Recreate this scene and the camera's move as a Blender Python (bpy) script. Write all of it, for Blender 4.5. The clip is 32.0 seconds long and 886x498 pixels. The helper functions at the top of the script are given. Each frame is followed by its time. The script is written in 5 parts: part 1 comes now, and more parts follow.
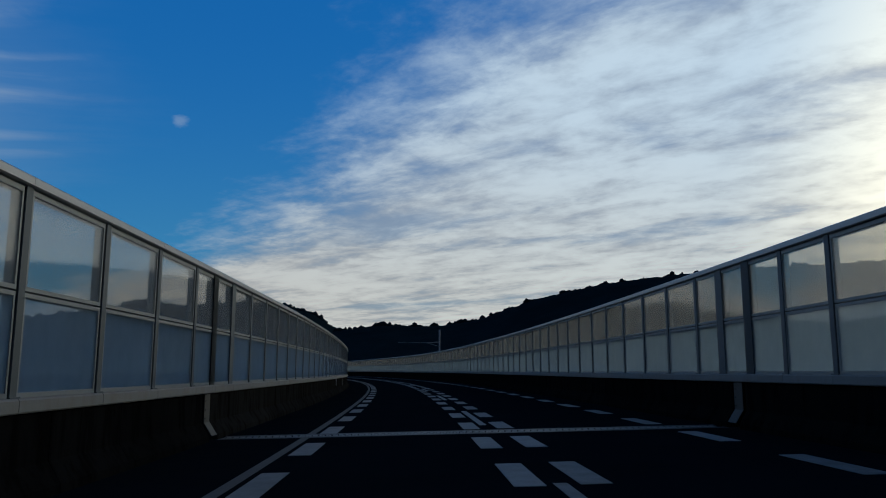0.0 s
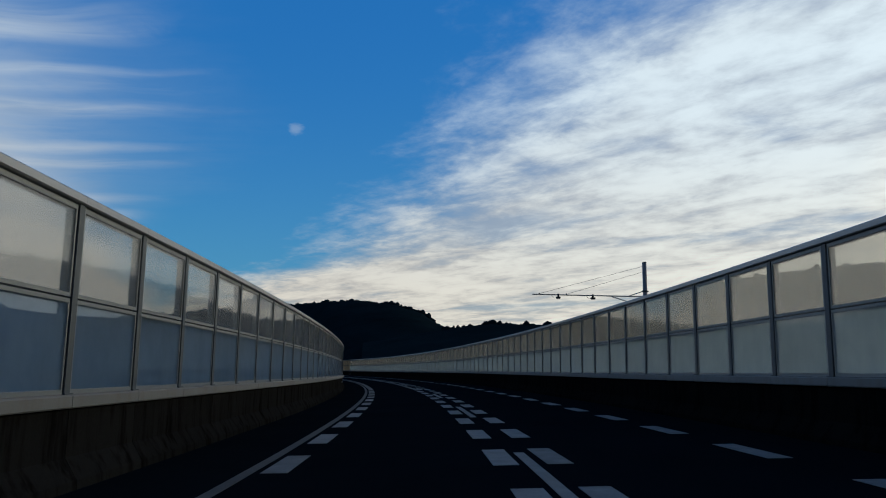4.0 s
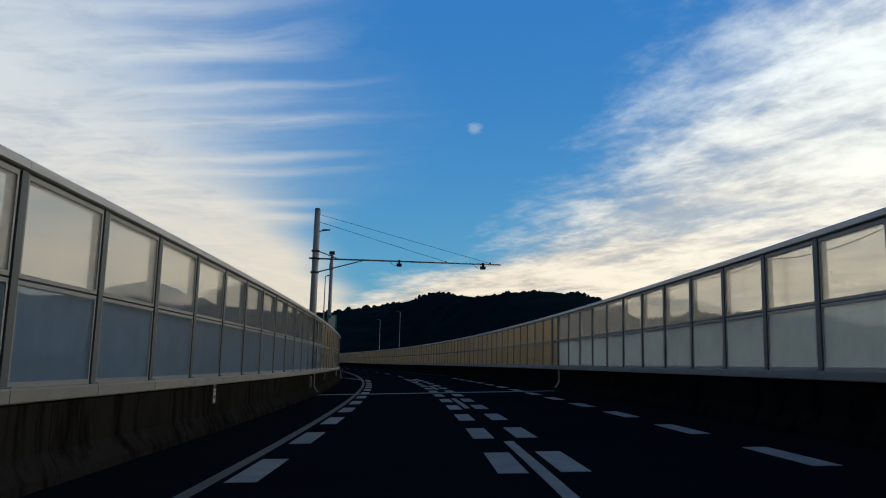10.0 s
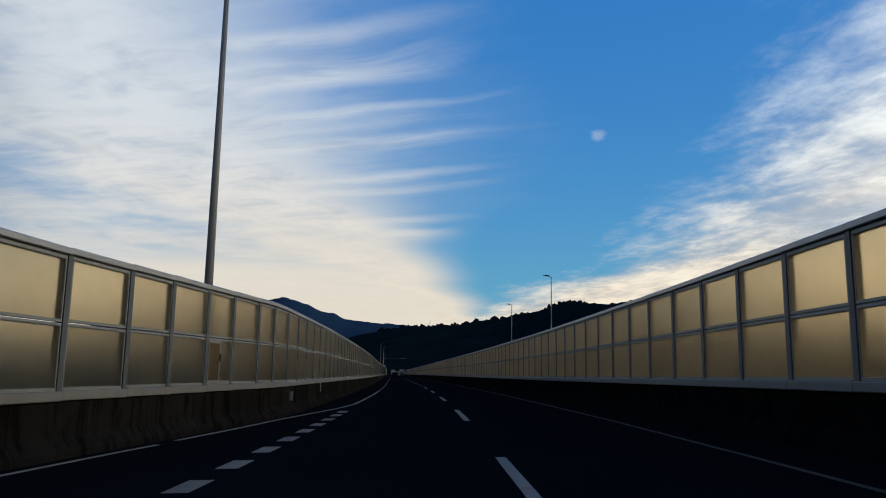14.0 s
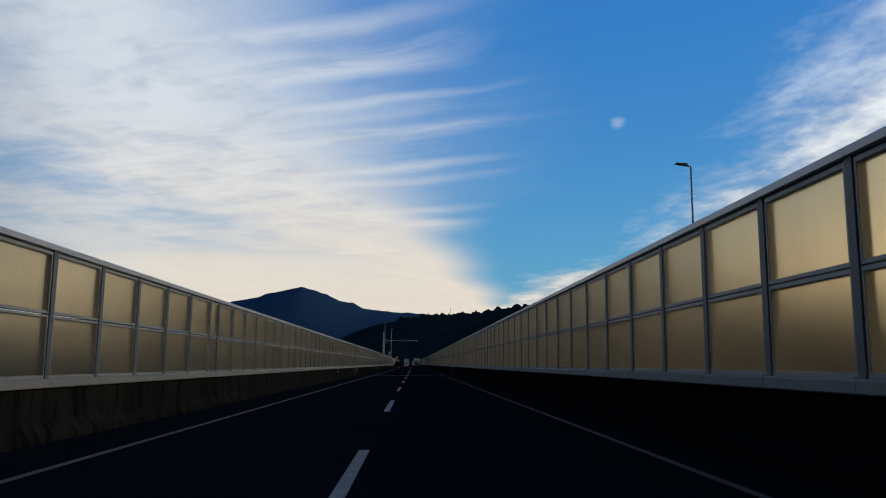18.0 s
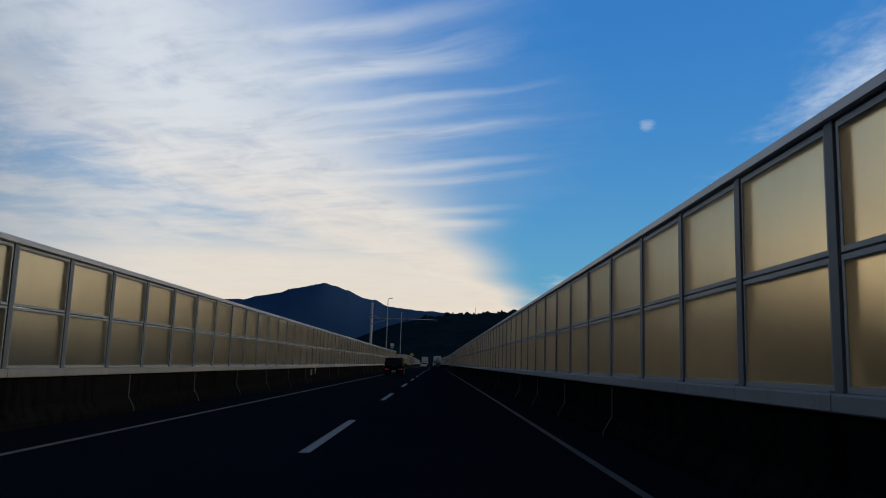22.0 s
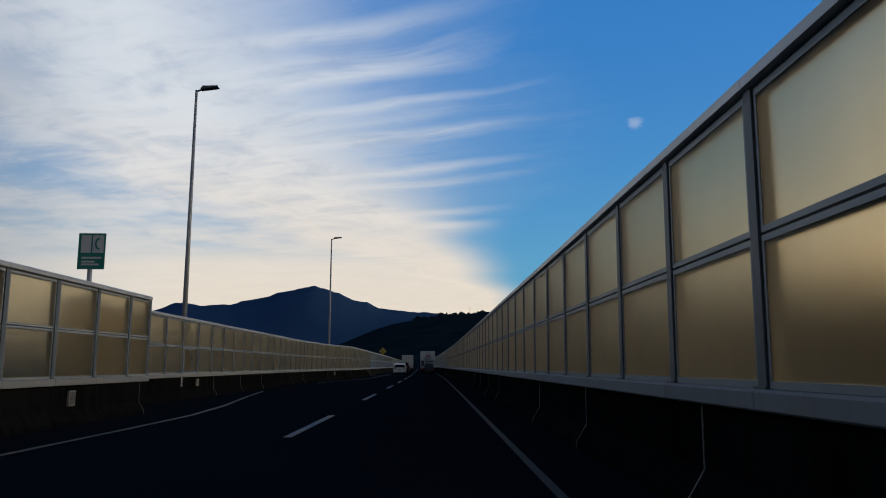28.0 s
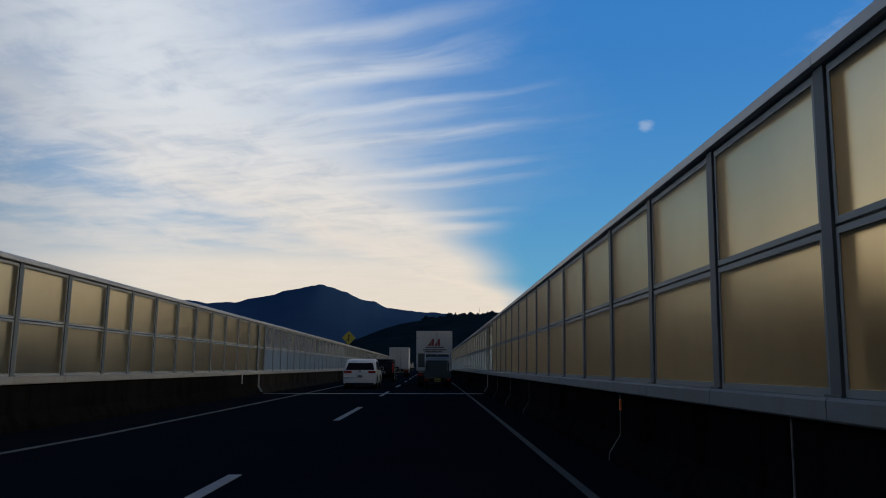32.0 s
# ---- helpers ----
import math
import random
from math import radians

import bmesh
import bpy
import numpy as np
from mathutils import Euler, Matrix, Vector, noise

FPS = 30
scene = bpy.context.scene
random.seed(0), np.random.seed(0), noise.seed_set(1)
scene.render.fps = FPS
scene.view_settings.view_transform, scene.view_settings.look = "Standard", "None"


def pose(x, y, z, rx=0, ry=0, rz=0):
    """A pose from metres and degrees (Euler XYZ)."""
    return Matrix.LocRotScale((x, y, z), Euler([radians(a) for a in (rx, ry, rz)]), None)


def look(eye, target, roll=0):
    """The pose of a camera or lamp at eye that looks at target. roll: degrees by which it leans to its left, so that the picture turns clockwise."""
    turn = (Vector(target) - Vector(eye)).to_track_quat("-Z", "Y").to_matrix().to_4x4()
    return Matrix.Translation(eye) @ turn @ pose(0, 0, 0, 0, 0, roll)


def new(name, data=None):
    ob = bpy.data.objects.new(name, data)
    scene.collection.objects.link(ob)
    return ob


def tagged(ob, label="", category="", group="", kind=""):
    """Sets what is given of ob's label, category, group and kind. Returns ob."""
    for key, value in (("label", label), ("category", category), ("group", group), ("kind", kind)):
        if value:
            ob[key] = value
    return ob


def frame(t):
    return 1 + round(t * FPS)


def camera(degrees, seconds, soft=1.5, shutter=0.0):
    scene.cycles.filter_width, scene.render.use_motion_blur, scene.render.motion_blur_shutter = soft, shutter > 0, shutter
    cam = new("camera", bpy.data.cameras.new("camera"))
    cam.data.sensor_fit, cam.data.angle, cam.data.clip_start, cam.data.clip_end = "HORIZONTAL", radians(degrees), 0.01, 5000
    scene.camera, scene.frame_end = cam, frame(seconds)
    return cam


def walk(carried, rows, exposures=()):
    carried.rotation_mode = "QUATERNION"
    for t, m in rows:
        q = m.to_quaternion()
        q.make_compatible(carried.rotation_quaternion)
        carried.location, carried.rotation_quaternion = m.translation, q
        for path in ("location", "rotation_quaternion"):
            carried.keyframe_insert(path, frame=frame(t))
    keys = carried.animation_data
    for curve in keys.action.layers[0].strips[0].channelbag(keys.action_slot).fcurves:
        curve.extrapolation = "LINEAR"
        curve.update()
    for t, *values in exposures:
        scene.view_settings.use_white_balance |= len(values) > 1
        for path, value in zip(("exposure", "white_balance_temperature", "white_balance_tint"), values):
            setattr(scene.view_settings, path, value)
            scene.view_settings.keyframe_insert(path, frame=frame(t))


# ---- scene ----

import itertools

# ---------------------------------------------------------------- the road's line
# Bend of the lane line in 1/1000 per metre, every 35 m from s = -35, then straight.
BEND = [-0.20, 0.43, 1.05, 1.60, 1.90, 1.85, 1.67, 1.72, 1.79, 1.88, 1.60, 0.91, 0.35, 0.15, -0.08, 0.02, 0.08, 0.02, -0.11, -0.03, 0.14, 0.18, 0.11, 0.05, 0.01, -0.00, -0.01, -0.00]
GRID = np.arange(-60.0, 1402.0, 2.0)
_k = np.interp(GRID, -35 + 35.0 * np.arange(len(BEND)), BEND) * 1e-3
_th = np.concatenate([[0], np.cumsum((_k[1:] + _k[:-1]))])
_th = _th - np.interp(480, GRID, _th)
_m = (_th[1:] + _th[:-1]) / 2
_x = np.concatenate([[0], np.cumsum(-np.sin(_m) * 2)])
_y = np.concatenate([[0], np.cumsum(np.cos(_m) * 2)])
_x = _x - np.interp(0, GRID, _x)
_y = _y - np.interp(0, GRID, _y)


def heading(s):
    return float(np.interp(s, GRID, _th))


BANK_AT = [-70, 0, 40, 80, 120, 160, 200, 240, 280, 320, 360, 420, 1050]
BANK = [0.0237, 0.0237, 0.0200, 0.0265, 0.0293, 0.0418, 0.0397, 0.0368, 0.0415, 0.0347, 0.0185, 0.0179, 0.0105]


def bank(s):
    """How steeply the road leans: its left side lies lower in the bend."""
    return float(np.interp(s, BANK_AT, BANK))


def at(s, o, z=0.0):
    """The place s metres along the lane line, o metres to its right, z up from the banked road."""
    a = heading(s)
    return Vector((float(np.interp(s, GRID, _x)) + o * math.cos(a), float(np.interp(s, GRID, _y)) + o * math.sin(a), z + bank(s) * max(-9.0, min(9.0, o))))


EYE = 1.211      # the eye's height over the road
LEDGE = 1.026    # top of the coping, foot of the screens
TOP = 3.273       # top of the screens' cap

# ---------------------------------------------------------------- camera
cam = camera(59.67, 32.0, soft=1.05)
# seconds, metres along, metres right of the lane line, yaw, pitch, roll
DRIVE = [(0, 12.54, -1.52, -34.62, 9.0, -0.05), (1, 33.75, -1.31, -32.57, 9.04, 0.05), (2, 55.10, -1.33, -30.65, 8.63, -0.85), (3, 77.10, -1.27, -28.74, 8.87, -0.82),
         (6, 143.16, -1.55, -21.82, 8.76, -1.27), (7, 165.40, -1.61, -19.57, 8.62, -1.65), (8, 188.82, -1.56, -17.38, 8.72, -1.44), (9, 211.07, -1.45, -15.48, 8.83, -1.17),
         (10, 233.66, -1.30, -13.15, 8.50, -1.44), (11, 256.65, -1.15, -10.81, 8.62, -1.94), (12, 279.12, -1.07, -8.56, 8.47, -1.87), (13, 301.24, -1.07, -5.91, 8.93, -1.82),
         (14, 324.45, -0.97, -3.62, 9.23, -0.84), (17, 392.49, -0.00, -2.24, 8.75, -0.99), (18, 414.68, 0.70, -2.08, 8.47, -0.44), (19, 437.05, 1.25, -1.48, 8.59, -0.55),
         (20, 458.71, 1.63, -0.91, 8.53, -0.73), (21, 479.99, 1.76, -0.47, 8.49, -0.79), (22, 499.32, 1.76, -0.36, 8.45, -1.73), (23, 520.31, 1.81, -0.87, 8.82, -1.17),
         (24, 540.64, 1.93, -0.87, 8.82, -1.03), (25, 560.23, 2.10, -1.02, 8.48, -0.87), (28, 616.05, 2.55, -0.75, 8.61, -0.22), (29, 634.15, 2.62, -0.66, 8.47, -0.20),
         (30, 651.85, 2.58, -0.42, 8.60, -0.16), (31, 669.66, 2.43, -0.20, 8.70, -0.17), (32, 686.96, 2.25, -0.18, 8.70, -0.91)]
ROWS = []
for t, s, d, yaw, pitch, roll in DRIVE:
    p = at(s, d, EYE)
    ROWS.append((t, pose(p.x, p.y, p.z, 90 + pitch, roll, yaw)))
walk(cam, ROWS, exposures=[(0, -0.72, 5150, 0), (2, -0.63, 5250, 0), (3.5, -0.43, 5500, 1), (6, -0.16, 5800, 1), (9, -0.03, 6150, 2), (12, 0.0, 6250, 3), (17, 0.0, 6150, 5), (32, 0.0, 6300, 6)])


# ---------------------------------------------------------------- node helpers
def tree_of(mat_or_world):
    mat_or_world.use_nodes = True
    nt = mat_or_world.node_tree
    nt.nodes.clear()
    return nt


class Net:
    """A small hand for wiring shader nodes."""

    def __init__(self, nt):
        self.nt = nt

    def add(self, kind):
        return self.nt.nodes.new(kind)

    def put(self, socket, v):
        if isinstance(v, bpy.types.NodeSocket):
            self.nt.links.new(v, socket)
        elif v is not None:
            socket.default_value = v

    def math(self, op, a, b=None, c=None, clamp=False):
        n = self.add("ShaderNodeMath")
        n.operation, n.use_clamp = op, clamp
        for i, v in enumerate((a, b, c)):
            self.put(n.inputs[i], v)
        return n.outputs[0]

    def ramp(self, v, lo, hi, to0=0.0, to1=1.0, smooth=True):
        n = self.add("ShaderNodeMapRange")
        n.interpolation_type = "SMOOTHSTEP" if smooth else "LINEAR"
        for i, x in enumerate((v, lo, hi, to0, to1)):
            self.put(n.inputs[i], x)
        return n.outputs[0]

    def mix(self, f, a, b, blend="MIX"):
        n = self.add("ShaderNodeMix")
        n.data_type, n.blend_type = "RGBA", blend
        self.put(n.inputs[0], f)
        for i, v in ((6, a), (7, b)):
            self.put(n.inputs[i], (*v, 1.0) if isinstance(v, tuple) and len(v) == 3 else v)
        return n.outputs[2]

    def vec(self, x, y, z=0.0):
        n = self.add("ShaderNodeCombineXYZ")
        for i, v in enumerate((x, y, z)):
            self.put(n.inputs[i], v)
        return n.outputs[0]

    def noise(self, vector, scale, detail=4.0, rough=0.55, distort=0.0):
        n = self.add("ShaderNodeTexNoise")
        self.put(n.inputs["Vector"], vector)
        self.put(n.inputs["Scale"], scale)
        self.put(n.inputs["Detail"], detail)
        self.put(n.inputs["Roughness"], rough)
        self.put(n.inputs["Distortion"], distort)
        return n.outputs["Fac"]


# ---------------------------------------------------------------- sky
SUN_AZ = -100.0   # degrees left of +y: an added, unseen end of the right-hand hill blocks it
SUN_EL = 4.0
world = bpy.data.worlds.new("dusk_sky")
scene.world = world
w = Net(tree_of(world))
geo = w.add("ShaderNodeTexCoord").outputs["Generated"]
sep = w.add("ShaderNodeSeparateXYZ")
w.put(sep.inputs[0], geo)
dx, dy, dz = sep.outputs
flat_d = w.math("SQRT", w.math("ADD", w.math("MULTIPLY", dx, dx), w.math("MULTIPLY", dy, dy)))
az = w.math("MULTIPLY", w.math("ARCTAN2", dx, dy), 1.05)                                                     # radians to the right of +y
far = w.math("SUBTRACT", w.math("LOGARITHM", w.math("DIVIDE", flat_d, w.math("MAXIMUM", dz, 0.025)), 2.71828), 0.06)   # grows towards the horizon
sky = w.add("ShaderNodeTexSky")
sky.sky_type, sky.sun_disc = "NISHITA", False
sky.sun_elevation, sky.sun_rotation = radians(SUN_EL), radians(-SUN_AZ)
sky.air_density, sky.dust_density, sky.ozone_density = 1.3, 0.5, 3.0
blue = w.mix(1.0, sky.outputs[0], (0.105, 0.27, 0.42), "MULTIPLY")
blue = w.mix(0.75, blue, w.mix(w.ramp(far, 0.5, 2.4), (0.048, 0.205, 0.56), (0.145, 0.375, 0.61)))


# the cloud sheet as a flat layer overhead: ahead and across it, in layer heights
dz_safe = w.math("MAXIMUM", dz, 0.03)
cu = w.math("DIVIDE", dx, dz_safe)
cv = w.math("DIVIDE", dy, dz_safe)


# the same layer drawn closer towards the horizon, where the billows pile up behind each other
cr = w.math("SQRT", w.math("ADD", w.math("MULTIPLY", cu, cu), w.math("MULTIPLY", cv, cv)))
pile = w.math("DIVIDE", w.math("MULTIPLY", w.math("LOGARITHM", w.math("MULTIPLY_ADD", cr, 0.33, 1.0), 2.71828), 4.6), w.math("MAXIMUM", cr, 0.05))
pu, pv = w.math("MULTIPLY", cu, pile), w.math("MULTIPLY", cv, pile)


def graph(x, x0, x1, *pairs):
    """A smooth graph through the pairs, from x0 to x1."""
    lo, hi = min(b for _, b in pairs), max(b for _, b in pairs)
    n = w.add("ShaderNodeValToRGB")
    n.color_ramp.interpolation = "EASE"
    w.put(n.inputs[0], w.ramp(x, x0, x1, smooth=False))
    el = n.color_ramp.elements
    for i, (a, b) in enumerate(pairs):
        k = (b - lo) / (hi - lo)
        e = el[i] if i < 2 else el.new(1.0)
        e.position, e.color = (a - x0) / (x1 - x0), (k, k, k, 1)
    return w.math("MULTIPLY_ADD", n.outputs[0], hi - lo, lo)


def centred(v, amount):
    return w.math("MULTIPLY", w.math("SUBTRACT", v, 0.5), amount)


# billows of the right-hand sheet, in rows that run ahead, at three scales
row = w.math("MULTIPLY_ADD", pu, 0.94, w.math("MULTIPLY", pv, 0.34))
run = w.math("MULTIPLY_ADD", pv, 0.94, w.math("MULTIPLY", pu, -0.34))
cloth = w.noise(w.vec(w.math("MULTIPLY", row, 1.25), w.math("MULTIPLY", run, 0.55), 2.0), 1.0, 3.0, 0.5, 0.2)
fold = w.noise(w.vec(w.math("MULTIPLY", row, 3.4), w.math("MULTIPLY", run, 1.9), 4.0), 1.0, 6.0, 0.60, 0.25)
fine = w.noise(w.vec(w.math("MULTIPLY", row, 10.0), w.math("MULTIPLY", run, 8.0), 6.0), 1.0, 5.0, 0.6, 0.2)
# the right-hand sheet, with a frayed slanting edge
edge_r = graph(cv, 0.0, 16.0, (0.0, 1.0), (1.7, 1.24), (2.5, 1.40), (3.8, 1.70), (5.6, 1.98), (6.8, 2.05), (9.0, 1.62), (12.0, 1.40), (16.0, 1.0))
wide_r = graph(cv, 0.0, 12.0, (0.0, 0.30), (3.0, 0.42), (12.0, 0.7))
far_in = w.math("ADD", w.math("DIVIDE", w.math("SUBTRACT", cu, edge_r), wide_r), w.math("ADD", centred(fold, 1.9), w.math("ADD", centred(cloth, 1.0), centred(fine, 0.9))))
bank_r = w.ramp(far_in, -0.75, 1.45)
gap = w.math("ADD", w.math("MULTIPLY", cloth, 0.62), w.math("MULTIPLY", fold, 0.38))
thin_r = w.ramp(gap, 0.35, 0.50, 0.66, 1.0)
# the left-hand sheet: long streaks pulled out of its edge, all one way
comb = w.math("MULTIPLY_ADD", cu, 0.47, cv)
pulled = w.math("MULTIPLY_ADD", cv, -0.47, cu)
waver = w.noise(w.vec(w.math("MULTIPLY", pulled, 1.1), w.math("MULTIPLY", comb, 0.9), 1.3), 1.0, 2.0, 0.5)
comb = w.math("ADD", comb, centred(waver, 0.34))
wisp = w.noise(w.vec(w.math("MULTIPLY", pulled, 1.3), w.math("MULTIPLY", comb, 5.0), 0.4), 1.0, 3.0, 0.55, 0.2)
hair = w.noise(w.vec(w.math("MULTIPLY", pulled, 2.6), w.math("MULTIPLY", comb, 15.0), 0.9), 1.0, 3.0, 0.6, 0.2)
curd = w.noise(w.vec(w.math("MULTIPLY", pu, 3.0), w.math("MULTIPLY", pv, 3.4), 5.3), 1.0, 6.0, 0.62, 0.5)
curd = w.math("MULTIPLY_ADD", w.math("SUBTRACT", curd, 0.5), w.ramp(cv, 7.0, 3.0, 0.30, 1.0), 0.5)
calm = w.ramp(cv, 6.5, 3.2, 0.18, 1.0)
wisp = w.math("MULTIPLY_ADD", w.math("SUBTRACT", wisp, 0.5), calm, 0.5)
hair = w.math("MULTIPLY_ADD", w.math("SUBTRACT", hair, 0.5), calm, 0.5)
streak = graph(comb, 1.2, 8.0, (1.2, 0.5), (1.75, 0.35), (1.95, 0.2), (2.08, 0.9), (2.18, 0.35), (2.28, 0.75), (2.42, 1.0), (2.58, 0.2), (2.71, 0.15), (2.81, 0.8), (2.89, 0.35), (2.98, 0.5), (3.08, 0.22), (3.20, 0.9), (3.36, 0.25), (3.62, 0.15), (3.80, 0.75), (3.96, 0.2), (4.10, 0.7), (4.30, 0.12), (4.75, 0.2), (5.0, 0.65), (5.25, 0.25), (5.53, 0.85), (6.1, 0.3), (7.0, 0.5), (8.0, 0.45))
core = graph(cv, 0.0, 16.0, (0.0, -0.75), (2.2, -0.40), (3.0, -0.24), (4.3, -0.10), (5.5, 0.08), (8.3, 0.50), (11.6, 1.15), (16.0, 1.9))
reach = graph(cv, 0.0, 12.0, (0.0, 0.6), (2.2, 0.66), (3.0, 0.84), (4.1, 0.78), (5.4, 0.45), (7.0, 0.38), (12.0, 0.5))
out = w.math("DIVIDE", w.math("SUBTRACT", cu, core), reach)
out = w.math("ADD", out, w.math("ADD", centred(curd, 0.55), centred(wisp, 0.7)))
body_l = w.ramp(out, 0.55, -0.80)
tail = w.math("MULTIPLY", w.math("MULTIPLY", streak, w.ramp(out, 1.15, 0.0)), w.ramp(w.math("ADD", wisp, centred(hair, 0.5)), 0.25, 0.62, 0.35, 0.85))
tail = w.math("MAXIMUM", tail, w.math("MULTIPLY", w.ramp(out, 1.3, 0.0), 0.16))
bank_l = w.math("ADD", body_l, w.math("MULTIPLY", tail, w.math("SUBTRACT", 1.0, body_l)))
# a broad bright band, and pale blue thin places behind it
band = graph(cv, 0.0, 12.0, (0.0, -2.4), (2.7, -1.62), (3.7, -1.42), (5.3, -0.95), (7.9, -0.10), (12.0, 1.0))
behind = w.math("DIVIDE", w.math("SUBTRACT", cu, band), graph(cv, 0.0, 12.0, (0.0, 0.6), (4.0, 0.8), (12.0, 1.6)))
behind = w.math("ADD", behind, w.math("ADD", centred(curd, 0.5), centred(waver, 0.8)))
under = w.ramp(behind, -0.05, -0.85)
patch = w.ramp(w.math("ADD", w.math("MULTIPLY", wisp, 0.55), w.math("ADD", w.math("MULTIPLY", curd, 0.37), w.math("MULTIPLY", hair, 0.08))), 0.40, 0.60, 0.42, 0.90)
broad = w.ramp(w.math("ADD", w.math("MULTIPLY", waver, 0.7), w.math("MULTIPLY", curd, 0.3)), 0.36, 0.60, 0.46, 0.86)
patch = w.math("MULTIPLY_ADD", w.math("SUBTRACT", patch, broad), w.ramp(cv, 4.5, 2.5, 0.12, 0.7), broad)
thin_l = w.math("SUBTRACT", 1.0, w.math("MULTIPLY", under, w.math("SUBTRACT", 1.0, patch)))
veil = w.ramp(w.math("ADD", w.math("MULTIPLY", wisp, 0.5), w.math("MULTIPLY", curd, 0.5)), 0.33, 0.56, 0.76, 1.0)
thin_l = w.math("MULTIPLY", thin_l, w.math("MAXIMUM", veil, w.math("SUBTRACT", 1.0, w.math("ABSOLUTE", behind))))
thin_l = w.math("MAXIMUM", thin_l, w.ramp(cv, 4.2, 8.0, 0.0, 0.94))
dens = w.math("MAXIMUM", w.math("MULTIPLY", bank_r, thin_r), w.math("MULTIPLY", w.math("MULTIPLY", bank_l, thin_l), 0.94))
# overhead the evening sky is mostly clear
dens = w.math("MULTIPLY", dens, w.ramp(far, -0.5, 0.35))
# the small lone puff in the gap
pa = w.math("SUBTRACT", az, 0.276)
pe = w.math("MULTIPLY", w.math("SUBTRACT", far, 1.10), 0.34)
pd = w.math("SQRT", w.math("ADD", w.math("MULTIPLY", pa, pa), w.math("MULTIPLY", pe, pe)))
puff = w.ramp(w.math("ADD", pd, w.math("ADD", centred(fine, 0.020), centred(curd, 0.045))), 0.0125, 0.0, 0.0, 0.26)
dens = w.math("MAXIMUM", dens, puff)
# the low haze
low = w.ramp(dz, 0.105, 0.045)
dens = w.math("MAXIMUM", dens, w.math("MULTIPLY", low, 0.8), clamp=True)
# the clouds' own colour: grey folds, cream towards the horizon and the sun
shade_r = w.ramp(w.math("ADD", w.math("MULTIPLY", fold, 0.50), w.math("ADD", w.math("MULTIPLY", cloth, 0.34), w.math("MULTIPLY", fine, 0.16))), 0.36, 0.60, 0.66, 1.12)
shade_l = w.ramp(w.math("ADD", w.math("MULTIPLY", curd, 0.6), w.math("MULTIPLY", wisp, 0.4)), 0.34, 0.62, 0.92, 1.05)
folds = w.mix(w.ramp(az, 0.05, 0.2), w.vec(shade_l, shade_l, shade_l), w.vec(shade_r, shade_r, w.math("MULTIPLY_ADD", shade_r, 0.88, 0.12)))
toward = w.math("ADD", w.math("MULTIPLY", dx, 0.985), w.math("MULTIPLY", dy, -0.17))
warm = w.math("MULTIPLY", w.ramp(dz, 0.36, 0.05), w.ramp(toward, -0.88, -0.42))
sunward = w.ramp(toward, -0.1, 0.75)
glow = w.ramp(toward, 0.68, 0.98)
lit = w.mix(w.ramp(toward, -0.48, -0.88), (0.70, 0.705, 0.735), (0.42, 0.52, 0.72))
lit = w.mix(warm, lit, (0.90, 0.74, 0.59))
lit = w.mix(w.math("MULTIPLY", sunward, 0.85), lit, w.mix(warm, (1.03, 1.02, 1.00), (1.08, 0.93, 0.76)))
lit = w.mix(glow, lit, (3.4, 2.55, 1.5))
cloud = w.mix(1.0, lit, folds, "MULTIPLY")
seen = w.mix(dens, blue, cloud)
# dusk: the sky darkens towards the zenith and away from the sunset
dusk = w.math("MULTIPLY", w.ramp(far, -1.2, 0.5, 0.13, 1.0), w.ramp(dy, -0.75, 0.05, 0.3, 1.0))
dusk = w.math("MULTIPLY", dusk, w.ramp(toward, -0.88, -0.48, 0.24, 1.0))
seen = w.mix(1.0, seen, w.vec(dusk, dusk, dusk), "MULTIPLY")
bg = w.add("ShaderNodeBackground")
w.put(bg.inputs[0], seen)
bg.inputs[1].default_value = 1.0
w.nt.links.new(bg.outputs[0], w.add("ShaderNodeOutputWorld").inputs[0])

sun = new("sun", bpy.data.lights.new("sun", "SUN"))
sun.data.energy, sun.data.angle, sun.data.color = 0.5, radians(10), (1.0, 0.80, 0.60)
_a, _e = radians(SUN_AZ), radians(SUN_EL)
sun.matrix_world = look((0, 0, 60), (math.sin(_a) * math.cos(_e), -math.cos(_a) * math.cos(_e), 60 - math.sin(_e)))


